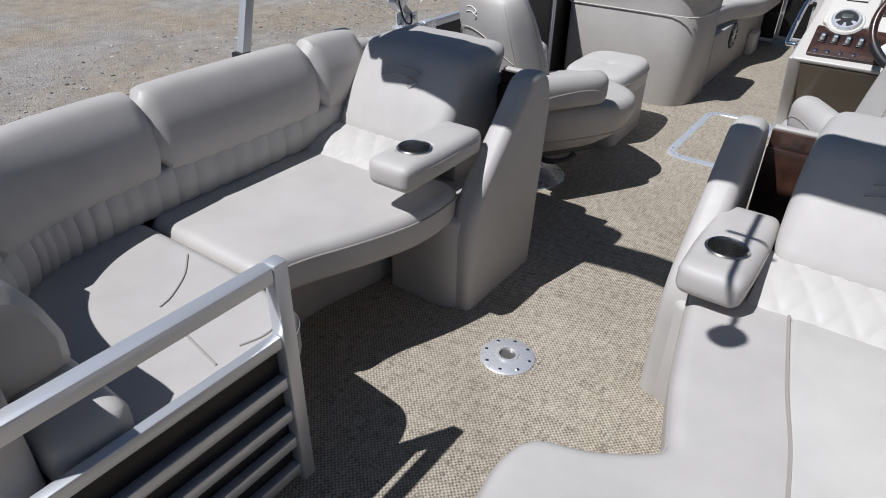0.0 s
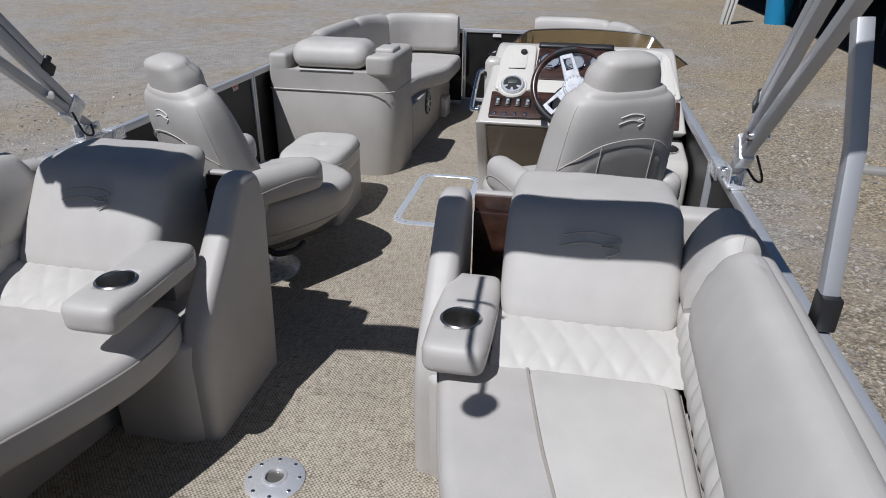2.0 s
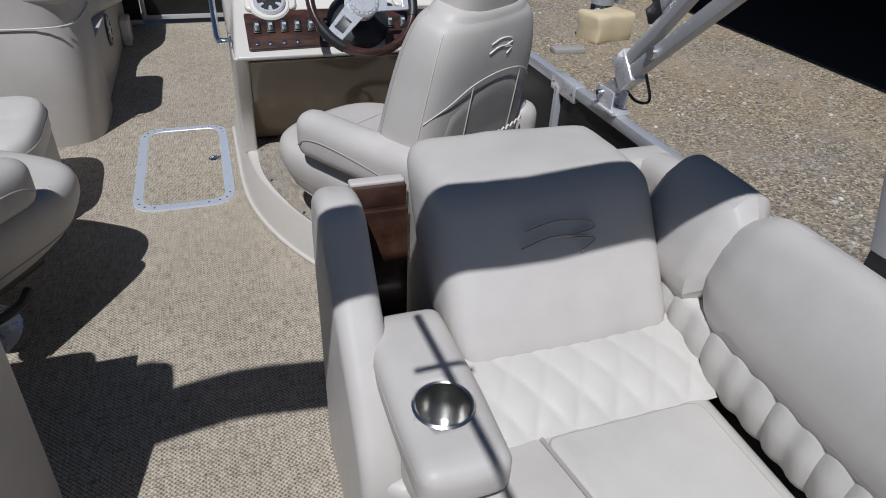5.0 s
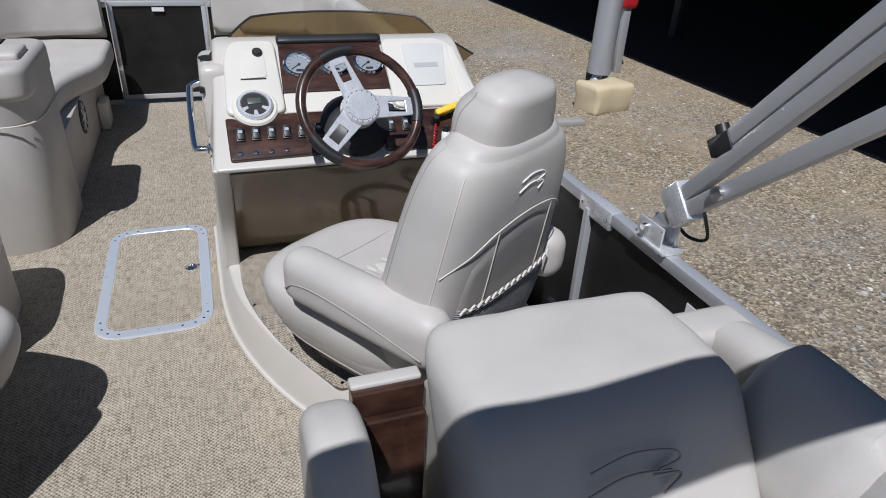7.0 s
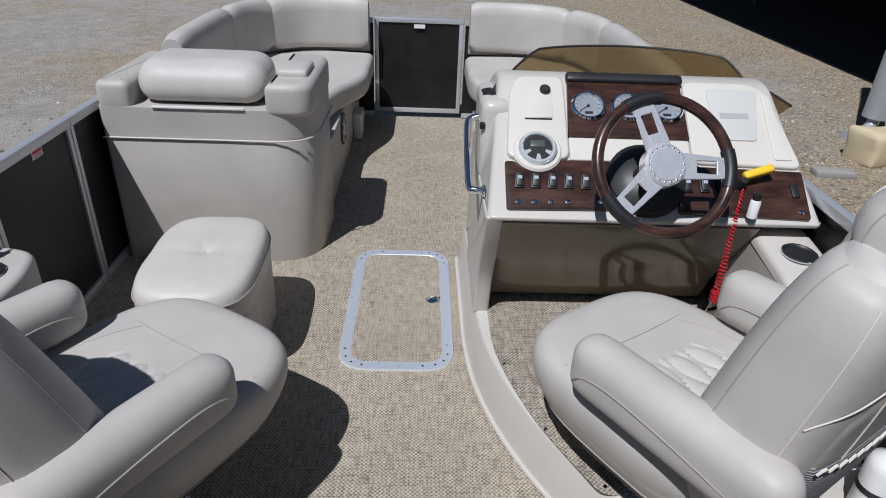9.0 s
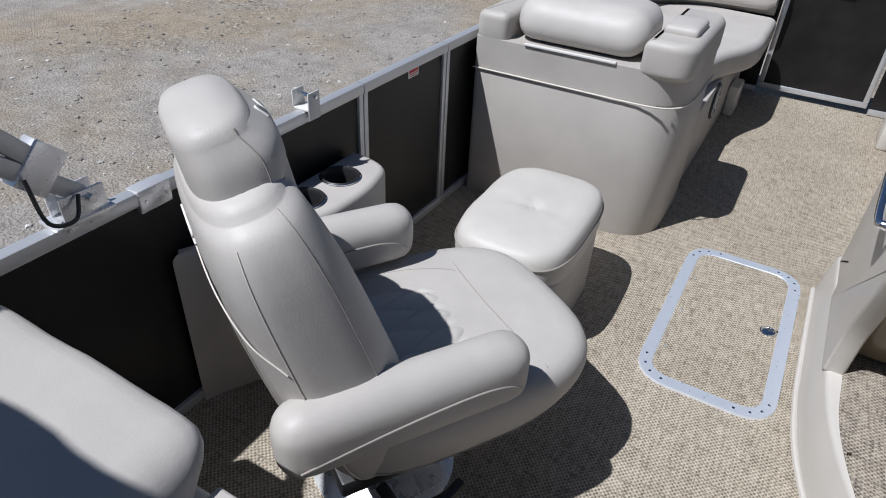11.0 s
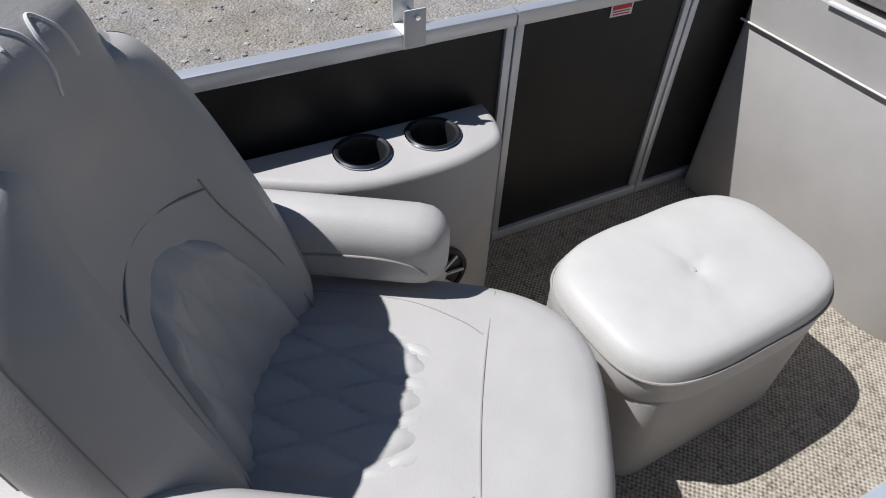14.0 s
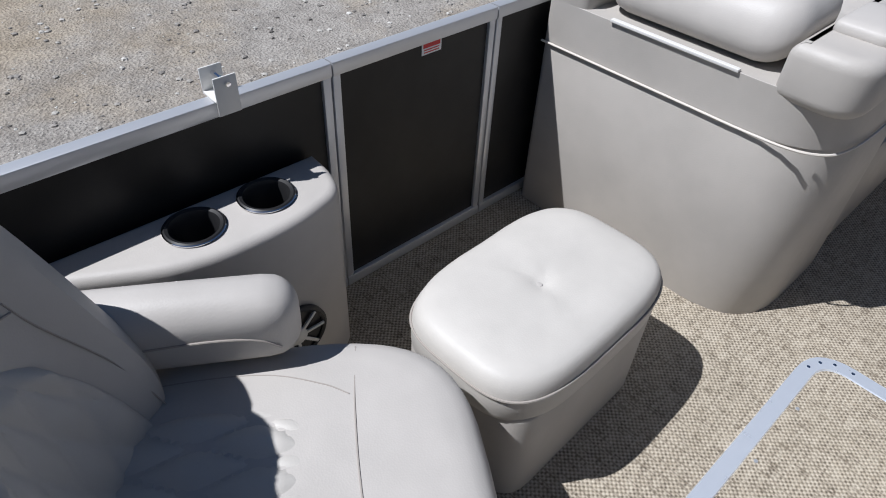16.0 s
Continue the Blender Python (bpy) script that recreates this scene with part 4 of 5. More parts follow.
    strokes = [[(-0.075, 0.018), (-0.01, 0.03), (0.055, 0.022), (0.066, 0.008), (0.03, 0.0)], [(-0.085, -0.012), (-0.02, 0.002), (0.05, -0.004)], [(0.02, -0.005), (0.065, -0.012), (0.035, -0.032)]]
    lines = [tube(curve_points(rear_line([(x * 0.64, 0.485 + z * 0.64) for x, z in st], 0.001), 6), 0.0018, 6) for st in strokes]
    part("emblem", joined(*lines), LOGO_PALE, c, "stitched swoosh emblem")
    swoosh = [[(-0.045, 0.375), (-0.042, 0.41), (-0.025, 0.435), (-0.008, 0.42), (-0.004, 0.40)], [(0.012, 0.355), (0.005, 0.39), (0.008, 0.425), (0.03, 0.445), (0.042, 0.425)]]
    lines = [tube(curve_points([m @ Vector((x * 0.8, surface(top, x * 0.8, z * 0.75 + 0.29, 1) + 0.002, z * 0.75 + 0.29)) for x, z in st], 6), 0.0025, 6) for st in swoosh]
    part("front_emblem", joined(*lines), LOGO_PALE, c, "stitched swoosh emblem")
    for s in (-1, 1):
        arm = pillow(0.245 * s - 0.049, 0.245 * s + 0.049, -0.285 + slide, 0.178 + slide, 0.408, 0.545, 0.045, 0.004, 14, 0.003)
        a = part("armrest", arm, VINYL, c, "padded flip-up armrest")
        for t in (-1, 1):
            seam([(0.245 * s + 0.0495 * t, -0.26 + slide, 0.452), (0.245 * s + 0.0525 * t, -0.10 + slide, 0.478), (0.245 * s + 0.0525 * t, 0.04 + slide, 0.488), (0.245 * s + 0.0505 * t, 0.115 + slide, 0.478), (0.245 * s + 0.049 * t, 0.15 + slide, 0.455)], a, 0.002)
    return c


captain_chair(pose(-0.439, -0.66, 0, 0, 0, -32), "ivory vinyl captain's chair reclined on an aluminium pedestal", 15, 1.08, False)
captain_chair(pose(0.902, -0.664, 0.054, 0, 0, 33), "ivory vinyl helm chair with net pocket, turned towards the aisle", 10, 1.08, True, 0.105, 0.03)


# ---- ottoman and side pod ----
ott = thing("ottoman", "ivory vinyl footstool with rounded buttoned cushion", "ottoman", pose(-0.413, 0.078, 0, 0, 0, 2))
part("base", prism(rounded([(-0.158, -0.238), (0.158, -0.238), (0.158, 0.238), (-0.158, 0.238)], 0.07, 6), -0.02, 0.262, "z", 0.012, 3), VINYL_BASE, ott, "upholstered box base")
bm, rings, n = bmesh.new(), [], 64
profile = [(0.90, 0.247), (0.975, 0.252), (1.0, 0.268), (1.0, 0.315), (0.985, 0.335), (0.95, 0.350), (0.90, 0.358), (0.80, 0.363), (0.66, 0.366), (0.52, 0.367), (0.40, 0.3675), (0.28, 0.3675), (0.18, 0.367), (0.10, 0.3655), (0.04, 0.363)]
for f, z in profile:
    ring = []
    for i in range(n):
        a = 2 * math.pi * i / n
        x = 0.174 * f * math.copysign(abs(math.cos(a)) ** (2 / 3.6), math.cos(a))
        y = 0.262 * f * math.copysign(abs(math.sin(a)) ** (2 / 3.6), math.sin(a))
        soft = max(0.0, min(1.0, (z - 0.30) / 0.05))
        dip = 0.005 * math.exp(-((y + 0.015) * 60) ** 2) * min(1.0, abs(x) / 0.05) + 0.008 * math.exp(-((x * 45) ** 2 + ((y + 0.015) * 45) ** 2))
        ring.append(bm.verts.new((x, y, z - dip * soft + 0.0015 * noise.noise(Vector((x, y, z)) * 22) * soft)))
    rings.append(ring)
for lo, up in zip(rings, rings[1:]):
    for i in range(n):
        bm.faces.new([lo[i], lo[(i + 1) % n], up[(i + 1) % n], up[i]])
bm.faces.new(rings[0]), bm.faces.new(rings[-1])
bmesh.ops.recalc_face_normals(bm, faces=bm.faces)
part("lid", bm, VINYL_PALE, ott, "padded lid cushion, buttoned and creased")
part("lid_piping", tube([(v.x * 1.004, v.y * 1.004, 0.318) for v in [Vector((0.1745 * math.copysign(abs(math.cos(t)) ** (2 / 3.6), math.cos(t)), 0.262 * math.copysign(abs(math.sin(t)) ** (2 / 3.6), math.sin(t)), 0)) for t in [2 * math.pi * i / 64 for i in range(64)]]], 0.0026, 6, True), PIPING, ott)
part("button", lathe([(0.007, 0), (0.006, 0.002), (0, 0.003)], 12), VINYL, ott, at=pose(0, -0.015, 0.356))

pod = thing("side_pod", "ivory padded side pod with two cup holders and a speaker", "cup holder console")
outline = rounded([(PORT + 0.02, -0.76), (-0.92, -0.72), (-0.86, -0.61), (-0.764, -0.44), (-0.758, -0.24), (-0.79, -0.125), (-0.86, -0.098), (PORT + 0.02, -0.095)], [0.0, 0.04, 0.1, 0.1, 0.08, 0.05, 0.04, 0.0], 5)
body = part("body", prism(outline, -0.03, 0.46, "z", 0.02, 4, [(-0.862, -0.40, 0.046, 0.09), (-0.862, -0.25, 0.046, 0.09)]), VINYL, pod, "padded pod body")
for y in (-0.40, -0.25):
    q = Vector((-0.862, y, 0.46))
    part("cup_holder", lathe([(0.045, -0.075), (0.045, 0.0), (0.056, 0.001), (0.056, 0.004), (0.052, 0.007), (0.046, 0.005), (0.042, -0.004), (0.038, -0.073), (0.0, -0.073)], 36, Matrix.Translation(q), False), RUBBER, pod, "black plastic cup holder with a chrome rim")
    part("chrome_rim", lathe([(0.0555, 0.0035), (0.057, 0.002), (0.0575, 0.004), (0.0555, 0.0055), (0.0555, 0.0035)], 36, Matrix.Translation(q), False), CHROME, pod)


def speaker(name, label, at, r=0.075):
    """A round loudspeaker with a spoked grille; faces local +z."""
    s = thing(name, label, "loudspeaker", at)
    part("ring", lathe([(r, 0.0), (r, 0.008), (r - 0.006, 0.013), (r - 0.012, 0.01), (r - 0.013, 0.002)], 32, None, False), RUBBER, s)
    part("cone", lathe([(r - 0.012, 0.006), (r * 0.35, 0.001), (0.0, 0.0015)], 28), RUBBER, s, "dark speaker cone")
    for i in range(8):
        part("spoke", moved(box(r * 0.25, r - 0.01, -0.0035, 0.0035, 0.009, 0.014, 0.001), pose(0, 0, 0, 0, 0, 45 * i)), STEEL_WHITE, s)
    part("hub", lathe([(0.022, 0.008), (0.022, 0.014), (0.015, 0.017), (0.0, 0.018)], 20), STEEL_WHITE, s, "pale centre cap")
    return s


speaker("loudspeaker", "round pale-spoked loudspeaker in the side pod", pose(-0.757, -0.29, 0.175, 0, 90, 0))
speaker("loudspeaker", "round pale-spoked loudspeaker in the bow seat base", pose(-0.178, 1.64, 0.235, 0, 90, 0), 0.085)


# ---- lounge cabinet ----
lounge = thing("lounge_cabinet", "ivory vinyl back-to-back lounge with padded lid", "lounge seat")
foot = rounded([(-0.925, 0.635), (-0.155, 0.635), (-0.155, 1.16), (-0.925, 1.16)], [0.02, 0.2, 0.12, 0.02], 7)
part("body", prism(foot, -0.03, 0.515, "z", 0.003, 2), VINYL_BASE, lounge, "smooth beige lower body")
top = rounded([(-0.925, 0.6335), (-0.1535, 0.6335), (-0.1535, 1.16), (-0.925, 1.16)], [0.02, 0.2, 0.12, 0.02], 7)
part("top_band", prism(top, 0.515, 0.631, "z", 0.0006, 1), VINYL_BASE, lounge)
seam([(-0.925, 0.629, 0.516), (-0.5, 0.629, 0.516), (-0.35, 0.629, 0.516), (-0.25, 0.638, 0.516), (-0.195, 0.665, 0.516), (-0.164, 0.715, 0.516), (-0.1495, 0.83, 0.516), (-0.149, 1.1, 0.516)], lounge, 0.003, THREAD)
ls = rounded([(-0.925, 0.6335), (-0.803, 0.6335), (-0.803, 1.15), (-0.925, 1.15)], [0.03, 0.03, 0.03, 0.03], 4)
part("left_shoulder", prism(ls, 0.603, 0.722, "z", 0.028, 5), VINYL_BASE, lounge, "padded shoulder")
rs = rounded([(-0.325, 0.6335), (-0.1535, 0.6335), (-0.1535, 1.16), (-0.325, 1.16)], [0.02, 0.2, 0.12, 0.02], 8)
part("right_shoulder", prism(rs, 0.601, 0.728, "z", 0.03, 5), VINYL_BASE, lounge, "padded shoulder")
part("small_pad", pillow(-0.30, -0.185, 0.75, 0.93, 0.715, 0.752, 0.016, 0.004, 8), VINYL, lounge, "small raised pad")
part("lid_cushion", pillow(-0.795, -0.332, 0.645, 0.92, 0.635, 0.785, 0.07, 0.004, 16, 0.004, lean(0.78, 0.635, 14)), VINYL, lounge, "rolled lid cushion")
part("hinge_strip", box(-0.73, -0.40, 0.626, 0.64, 0.631, 0.638, 0.001), STEEL_WHITE, lounge, "thin metal hinge strip")


# ---- bow seats ----
def bow_seat(name, label, side):
    def X(a):
        return CX + side * a

    b = thing(name, label, "bow seat")
    inner = 0.39 if side < 0 else 0.40
    y0 = 1.17 if side < 0 else 0.85
    part("base", prism(rounded([(X(inner), y0), (X(inner), 2.58), (X(0.70), 2.58), (X(1.13), 2.30), (X(1.13), y0)], 0.03, 3), 0.0, 0.32, "z", 0.008, 2), VINYL_BASE, b, "beige moulded seat base")
    part("step_block", box(*sorted((X(inner - 0.055), X(inner - 0.001))), 2.13, 2.30, 0.0, 0.16, 0.012), CREAM, b)
    seat = rounded([(X(inner + 0.06), y0 + 0.02), (X(inner + 0.03), 1.62), (X(inner - 0.11), 1.93), (X(inner - 0.11), 2.50), (X(0.70), 2.55), (X(1.1), 2.25), (X(1.1), y0 + 0.02)], [0.05, 0.25, 0.12, 0.06, 0.05, 0.05, 0.05], 6)
    part("seat_cushion", prism(seat, 0.32, 0.45, "z", 0.035, 4), VINYL, b, "thick seat cushion")
    sec = rounded([(-0.06, 0.0), (0.055, 0.0), (0.065, 0.25), (0.04, 0.30), (-0.03, 0.30), (-0.075, 0.2)], 0.045, 4)
    sec = [(a * side, c) for a, c in sec]
    path = curve_points([(X(1.065), y0 + 0.05, 0.47), (X(1.065), 1.6, 0.47), (X(1.05), 2.0, 0.47), (X(0.96), 2.30, 0.47), (X(0.76), 2.48, 0.47), (X(0.55), 2.53, 0.47), (X(0.315), 2.53, 0.47)], 6)
    k = len(path)
    for a, c in ((0, k // 3), (k // 3, int(k * 0.55)), (int(k * 0.55), k - 1)):
        part("back_cushion", sweep(sec, path[a : c + 1][::-1], False, puff=0.06), VINYL, b, "padded curved back cushion")
    low = rounded([(-0.10, -0.03), (-0.02, -0.03), (-0.02, 0.06), (-0.085, 0.06)], 0.02, 3)
    low = [(a * side, c) for a, c in low]
    fine = dense(path[2:])
    part("gathered_lower_back", rippled(low, fine[::-1], 46, 0.012), VINYL_PALE, b, "gathered pale lower back")
    return b


bow_seat("port_bow_seat", "ivory vinyl curved bow seat against the port fence", -1)
bow_seat("starboard_bow_seat", "ivory vinyl curved bow seat against the starboard fence", 1)


# ---- helm ----
STEP = 0.155
plat = rounded([(0.405, 0.70), (0.408, 0.10), (0.43, -0.13), (0.50, -0.36), (0.60, -0.56), (0.78, -0.78), (1.10, -1.02), (1.36, -1.10), (1.36, 0.70)], [0.02, 0.2, 0.2, 0.2, 0.2, 0.2, 0.2, 0.02, 0.02], 5)
helm_step = thing("helm_platform", "raised beige moulded helm platform with rounded edge", "platform")
body = prism(plat, -0.02, STEP, "z", 0.012, 3)
for v in body.verts:
    # the riser leans inboard towards its top
    v.co.x += 0.025 * v.co.z / STEP if v.co.x < 1.0 else 0.0
part("moulding", body, SILVER_GEL, helm_step, "beige moulded step")
part("edge_bead", tube(curve_points([(0.403, 0.68, 0.008), (0.404, 0.30, 0.008), (0.408, 0.08, 0.008), (0.433, -0.13, 0.008), (0.502, -0.36, 0.008), (0.605, -0.565, 0.008), (0.72, -0.72, 0.008), (0.85, -0.84, 0.008)], 6), 0.008, 8), SILVER_GEL, helm_step, "raised bead along the floor")
mat_edge = rounded([(0.475, 0.20), (0.472, -0.10), (0.50, -0.25), (0.56, -0.44), (0.675, -0.655), (0.72, -0.665), (0.80, -0.58), (1.22, -0.58), (1.22, 0.20)], [0.03, 0.1, 0.15, 0.2, 0.03, 0.02, 0.02, 0.02, 0.02], 5)
part("carpet_inset", prism(mat_edge, STEP, STEP + 0.004, "z", 0.001, 1), CARPET_HELM, helm_step, "coarse woven carpet inset", smooth=False)
for x, y in ((0.49, 0.175), (0.50, -0.20), (0.58, -0.46), (0.69, -0.64)):
    part("snap", lathe([(0.006, 0), (0.005, 0.003), (0, 0.004)], 10), CHROME, helm_step, at=pose(x, y, STEP + 0.004))

ANGLE = radians(36)


def dash(x, v, n=0.0):
    """A place on the dash: across x, v up its slope, n above it."""
    return Vector((x, -0.068 + v * math.cos(ANGLE) - n * math.sin(ANGLE), 0.59 + v * math.sin(ANGLE) + n * math.cos(ANGLE)))


def dash_pose(x, v, n=0.0):
    return Matrix.Translation(dash(x, v, n)) @ pose(0, 0, 0, 36, 0, 0)


def slab(points, n0, n1, r=0.003, corner=0.01, seg=3):
    """A flat piece on the dash from an outline in (x, v)."""
    bm = prism(rounded(points, corner, 4), n0, n1, "z", r, seg)
    return moved(bm, dash_pose(0, 0))


helm = thing("helm_console", "cream fibreglass helm console with walnut dash and bronze knee panel", "boat console")
side = [(-0.085, 0.566), (-0.088, 0.577), (-0.075, 0.586), (0.31, 0.862), (0.40, 0.87), (0.52, 0.80), (0.60, 0.55), (0.64, 0.156), (0.30, 0.156), (0.28, 0.40)]
shell = prism(rounded(side, [0.004, 0.004, 0.004, 0.03, 0.05, 0.1, 0.1, 0.02, 0.02, 0.1], 4), 0.432, 1.372, "x", 0.018, 4)
for v in shell.verts:
    # narrower towards the top
    v.co.x += (CX + 0.687 - v.co.x) * 0.10 * max(0.0, (v.co.z - 0.60) / 0.27)
part("shell", shell, SILVER_GEL, helm, "warm white moulded shell")
knee = [(-0.082, 0.56), (-0.03, 0.475), (0.02, 0.40), (0.10, 0.30), (0.165, 0.165), (0.30, 0.165), (0.30, 0.56)]
cheek = [(-0.088, 0.577), (-0.04, 0.475), (0.0, 0.40), (0.05, 0.30), (0.08, 0.14), (0.45, 0.14), (0.45, 0.577)]
part("cheek", prism(rounded(cheek, [0.012, 0.08, 0.1, 0.1, 0.02, 0.012, 0.012], 5), 0.427, 0.478, "x", 0.008, 3), SILVER_GEL, helm, "moulded side cheek")
part("knee_panel", prism(rounded(knee, [0.01, 0.08, 0.1, 0.1, 0.02, 0.01, 0.01], 5), 0.472, 1.21, "x", 0.012, 3), BRONZE, helm, "glossy bronze curved knee panel")
side_pod = prism(rounded([(-0.30, 0.156), (-0.30, 0.46), (-0.26, 0.50), (-0.05, 0.53), (0.10, 0.53), (0.10, 0.156)], [0.02, 0.04, 0.05, 0.02, 0.01, 0.01], 4), 1.205, 1.372, "x", 0.02, 3)
pod2 = part("throttle_pod", side_pod, SILVER_GEL, helm, "moulded side pod with cup holder")
part("cup_rim", lathe([(0.046, 0.0), (0.047, 0.004), (0.043, 0.007), (0.040, 0.005), (0.038, 0.001), (0.0, 0.001)], 32, pose(1.29, -0.15, 0.517, 6, 0, 0), False), RUBBER, helm, "dark cup holder")
part("cup_ring", lathe([(0.0465, 0.003), (0.048, 0.002), (0.048, 0.006), (0.0455, 0.0075), (0.0465, 0.003)], 32, pose(1.29, -0.15, 0.517, 6, 0, 0), False), CHROME, helm)
# raised cream dash surround
part("dash_left", slab([(0.49, 0.165), (0.672, 0.165), (0.672, 0.462), (0.53, 0.462), (0.505, 0.40)], -0.01, 0.016, 0.008, 0.03), CREAM, helm, "raised cream dash panel")
part("dash_right", slab([(1.03, 0.165), (1.352, 0.155), (1.325, 0.30), (1.30, 0.43), (1.25, 0.462), (1.04, 0.462)], -0.01, 0.012, 0.008, 0.03), CREAM, helm, "raised cream dash panel")
part("dash_middle", slab([(0.674, 0.165), (1.028, 0.165), (1.028, 0.243), (0.674, 0.243)], -0.01, 0.010, 0.004, 0.005), CREAM, helm, "cream dash strip under the gauges")
part("stereo_bump", moved(lathe([(0.072, -0.01), (0.072, 0.014), (0.066, 0.02), (0.0, 0.02)], 36), dash_pose(0.578, 0.191)), CREAM, helm, "round cream bezel")
part("shoulder_ledge", box(0.424, 0.515, 0.20, 0.46, 0.56, 0.815, 0.03, 4), SILVER_GEL, helm, "moulded ledge beside the dash")
part("ledge_insert", lathe([(0.032, 0.0), (0.033, 0.004), (0.028, 0.006), (0.025, 0.003), (0.0, 0.002)], 28, pose(0.460, 0.31, 0.8155), False), RUBBER, helm, "black round insert")
# walnut panels
part("gauge_panel", slab([(0.674, 0.244), (1.032, 0.244), (1.032, 0.446), (0.684, 0.446)], -0.01, 0.012, 0.003, 0.006), WOOD, helm, "walnut gauge panel")
part("visor", moved(pillow(0.68, 1.04, 0.444, 0.478, 0.0, 0.024, 0.010, 0.0, 8), dash_pose(0, 0)), RUBBER, helm, "black visor over the gauges")
part("switch_panel_left", slab([(0.484, 0.0), (0.79, 0.005), (0.79, 0.163), (0.65, 0.163), (0.62, 0.13), (0.535, 0.13), (0.51, 0.155), (0.484, 0.155)], -0.005, 0.013, 0.004, 0.008), WOOD, helm, "walnut switch panel")
part("switch_panel_right", slab([(0.965, 0.0), (1.337, -0.012), (1.344, 0.145), (0.985, 0.155)], -0.005, 0.012, 0.004, 0.01), WOOD, helm, "walnut switch panel")
part("column_cover", moved(lathe([(0.115, -0.01), (0.11, 0.03), (0.085, 0.05), (0.05, 0.065), (0.0, 0.066)], 32), dash_pose(0.88, 0.10)), RUBBER, helm, "black steering column cover")


def gauge(x, v, r=0.052):
    """A round gauge: chrome bezel, silver face, marks and needle."""
    m = dash_pose(x, v, 0.012)
    g = part("gauge", lathe([(r, 0.0), (r, 0.008), (r - 0.004, 0.013), (r - 0.009, 0.012), (r - 0.012, 0.004)], 36), CHROME, helm, "chrome-ringed round gauge", at=m)
    part("face", lathe([(r - 0.010, 0.004), (0.0, 0.0042)], 32), DIAL, g, "silver dial face")
    for i in range(11):
        a = radians(-130 + 26 * i)
        part("mark", moved(box(-0.0009, 0.0009, r * 0.58, r * 0.74, 0.0044, 0.005, 0), pose(0, 0, 0, 0, 0, math.degrees(a))), INK, g, smooth=False)
    part("needle", moved(box(-0.001, 0.001, -0.006, r * 0.62, 0.0055, 0.0065, 0), pose(0, 0, 0, 0, 0, 125)), RUBBER, g, smooth=False)
    part("cap", lathe([(0.005, 0.004), (0.004, 0.008), (0, 0.008)], 12), RUBBER, g)
    part("counter", box(-0.012, 0.012, -r * 0.55, -r * 0.38, 0.0044, 0.0052, 0), RUBBER, g, smooth=False)


for x in (0.740, 0.859, 0.975):
    gauge(x, 0.352)

m = dash_pose(0.578, 0.193, 0.019)
radio = part("marine_stereo", lathe([(0.056, 0.0), (0.056, 0.007), (0.05, 0.012), (0.044, 0.012), (0.042, 0.007), (0.0, 0.007)], 40), ALU_RAW, helm, "round silver-ringed stereo remote", at=m)
part("stereo_face", lathe([(0.0415, 0.0065), (0.0415, 0.009), (0.0, 0.0095)], 32), RUBBER, radio)
part("display", box(-0.021, 0.021, 0.0, 0.022, 0.009, 0.0115, 0.001), LCD, radio, "small lcd display")
for a in (210, 330, 270):
    part("spoke", moved(prism([(-0.004, 0.024), (0.004, 0.024), (0.008, 0.043), (-0.008, 0.043)], 0.009, 0.0125, "z", 0.001, 1), pose(0, 0, 0, 0, 0, a - 90)), ALU_RAW, radio)

for x in (0.522, 0.568, 0.615, 0.661, 0.708, 0.76, 0.998, 1.047, 1.097):
    s = part("rocker_switch", box(-0.0135, 0.0135, -0.024, 0.024, 0.0, 0.006, 0.002), RUBBER, helm, "black rocker switch", at=dash_pose(x, 0.089, 0.013))
    part("rocker", moved(box(-0.0105, 0.0105, -0.020, 0.020, 0.0, 0.010, 0.003), pose(0, 0, 0.004, 10, 0, 0)), RUBBER, s)
    part("legend", box(-0.006, 0.006, -0.002, 0.010, 0.0142, 0.0156, 0), SWITCH_GREY, s, "pale printed switch legend", smooth=False)
for x, v in ((0.515, 0.022), (0.56, 0.022), (0.607, 0.023), (0.654, 0.024), (0.745, 0.026), (1.31, 0.01)):
    part("breaker_button", lathe([(0.0075, 0.0), (0.0075, 0.004), (0.005, 0.005), (0.005, 0.008), (0, 0.009)], 12), CHROME, helm, at=dash_pose(x, v, 0.012))
part("rocker_small", box(-0.011, 0.011, -0.022, 0.022, 0, 0.006, 0.002), RUBBER, helm, at=dash_pose(1.307, 0.078, 0.012))
part("socket_cap", lathe([(0.016, 0), (0.016, 0.01), (0.012, 0.014), (0, 0.014)], 20), RUBBER, helm, "black twelve-volt socket cap", at=dash_pose(0.612, 0.404, 0.016))
part("phone_pocket", slab([(0.548, 0.30), (0.632, 0.305), (0.632, 0.425), (0.565, 0.425)], 0.0155, 0.0185, 0.0015, 0.012, 2), CREAM, helm, "shallow moulded pocket")
part("pocket_slot", box(-0.04, 0.04, -0.002, 0.002, 0, 0.003, 0), RUBBER, helm, at=dash_pose(0.588, 0.299, 0.016), smooth=False)
card = part("chartplotter_cover", slab([(1.108, 0.245), (1.232, 0.245), (1.265, 0.43), (1.108, 0.43)], 0.011, 0.016, 0.002, 0.012), gelcoat("pale_grey_plastic", (0.56, 0.56, 0.53), 0.4), helm, "pale plastic chartplotter cover")
part("brand_bar", slab([(1.135, 0.322), (1.222, 0.322), (1.222, 0.342), (1.135, 0.342)], 0.0162, 0.0166, 0, 0.002), material("grey_print", (0.38, 0.38, 0.38), 0.5)[0], card, smooth=False)
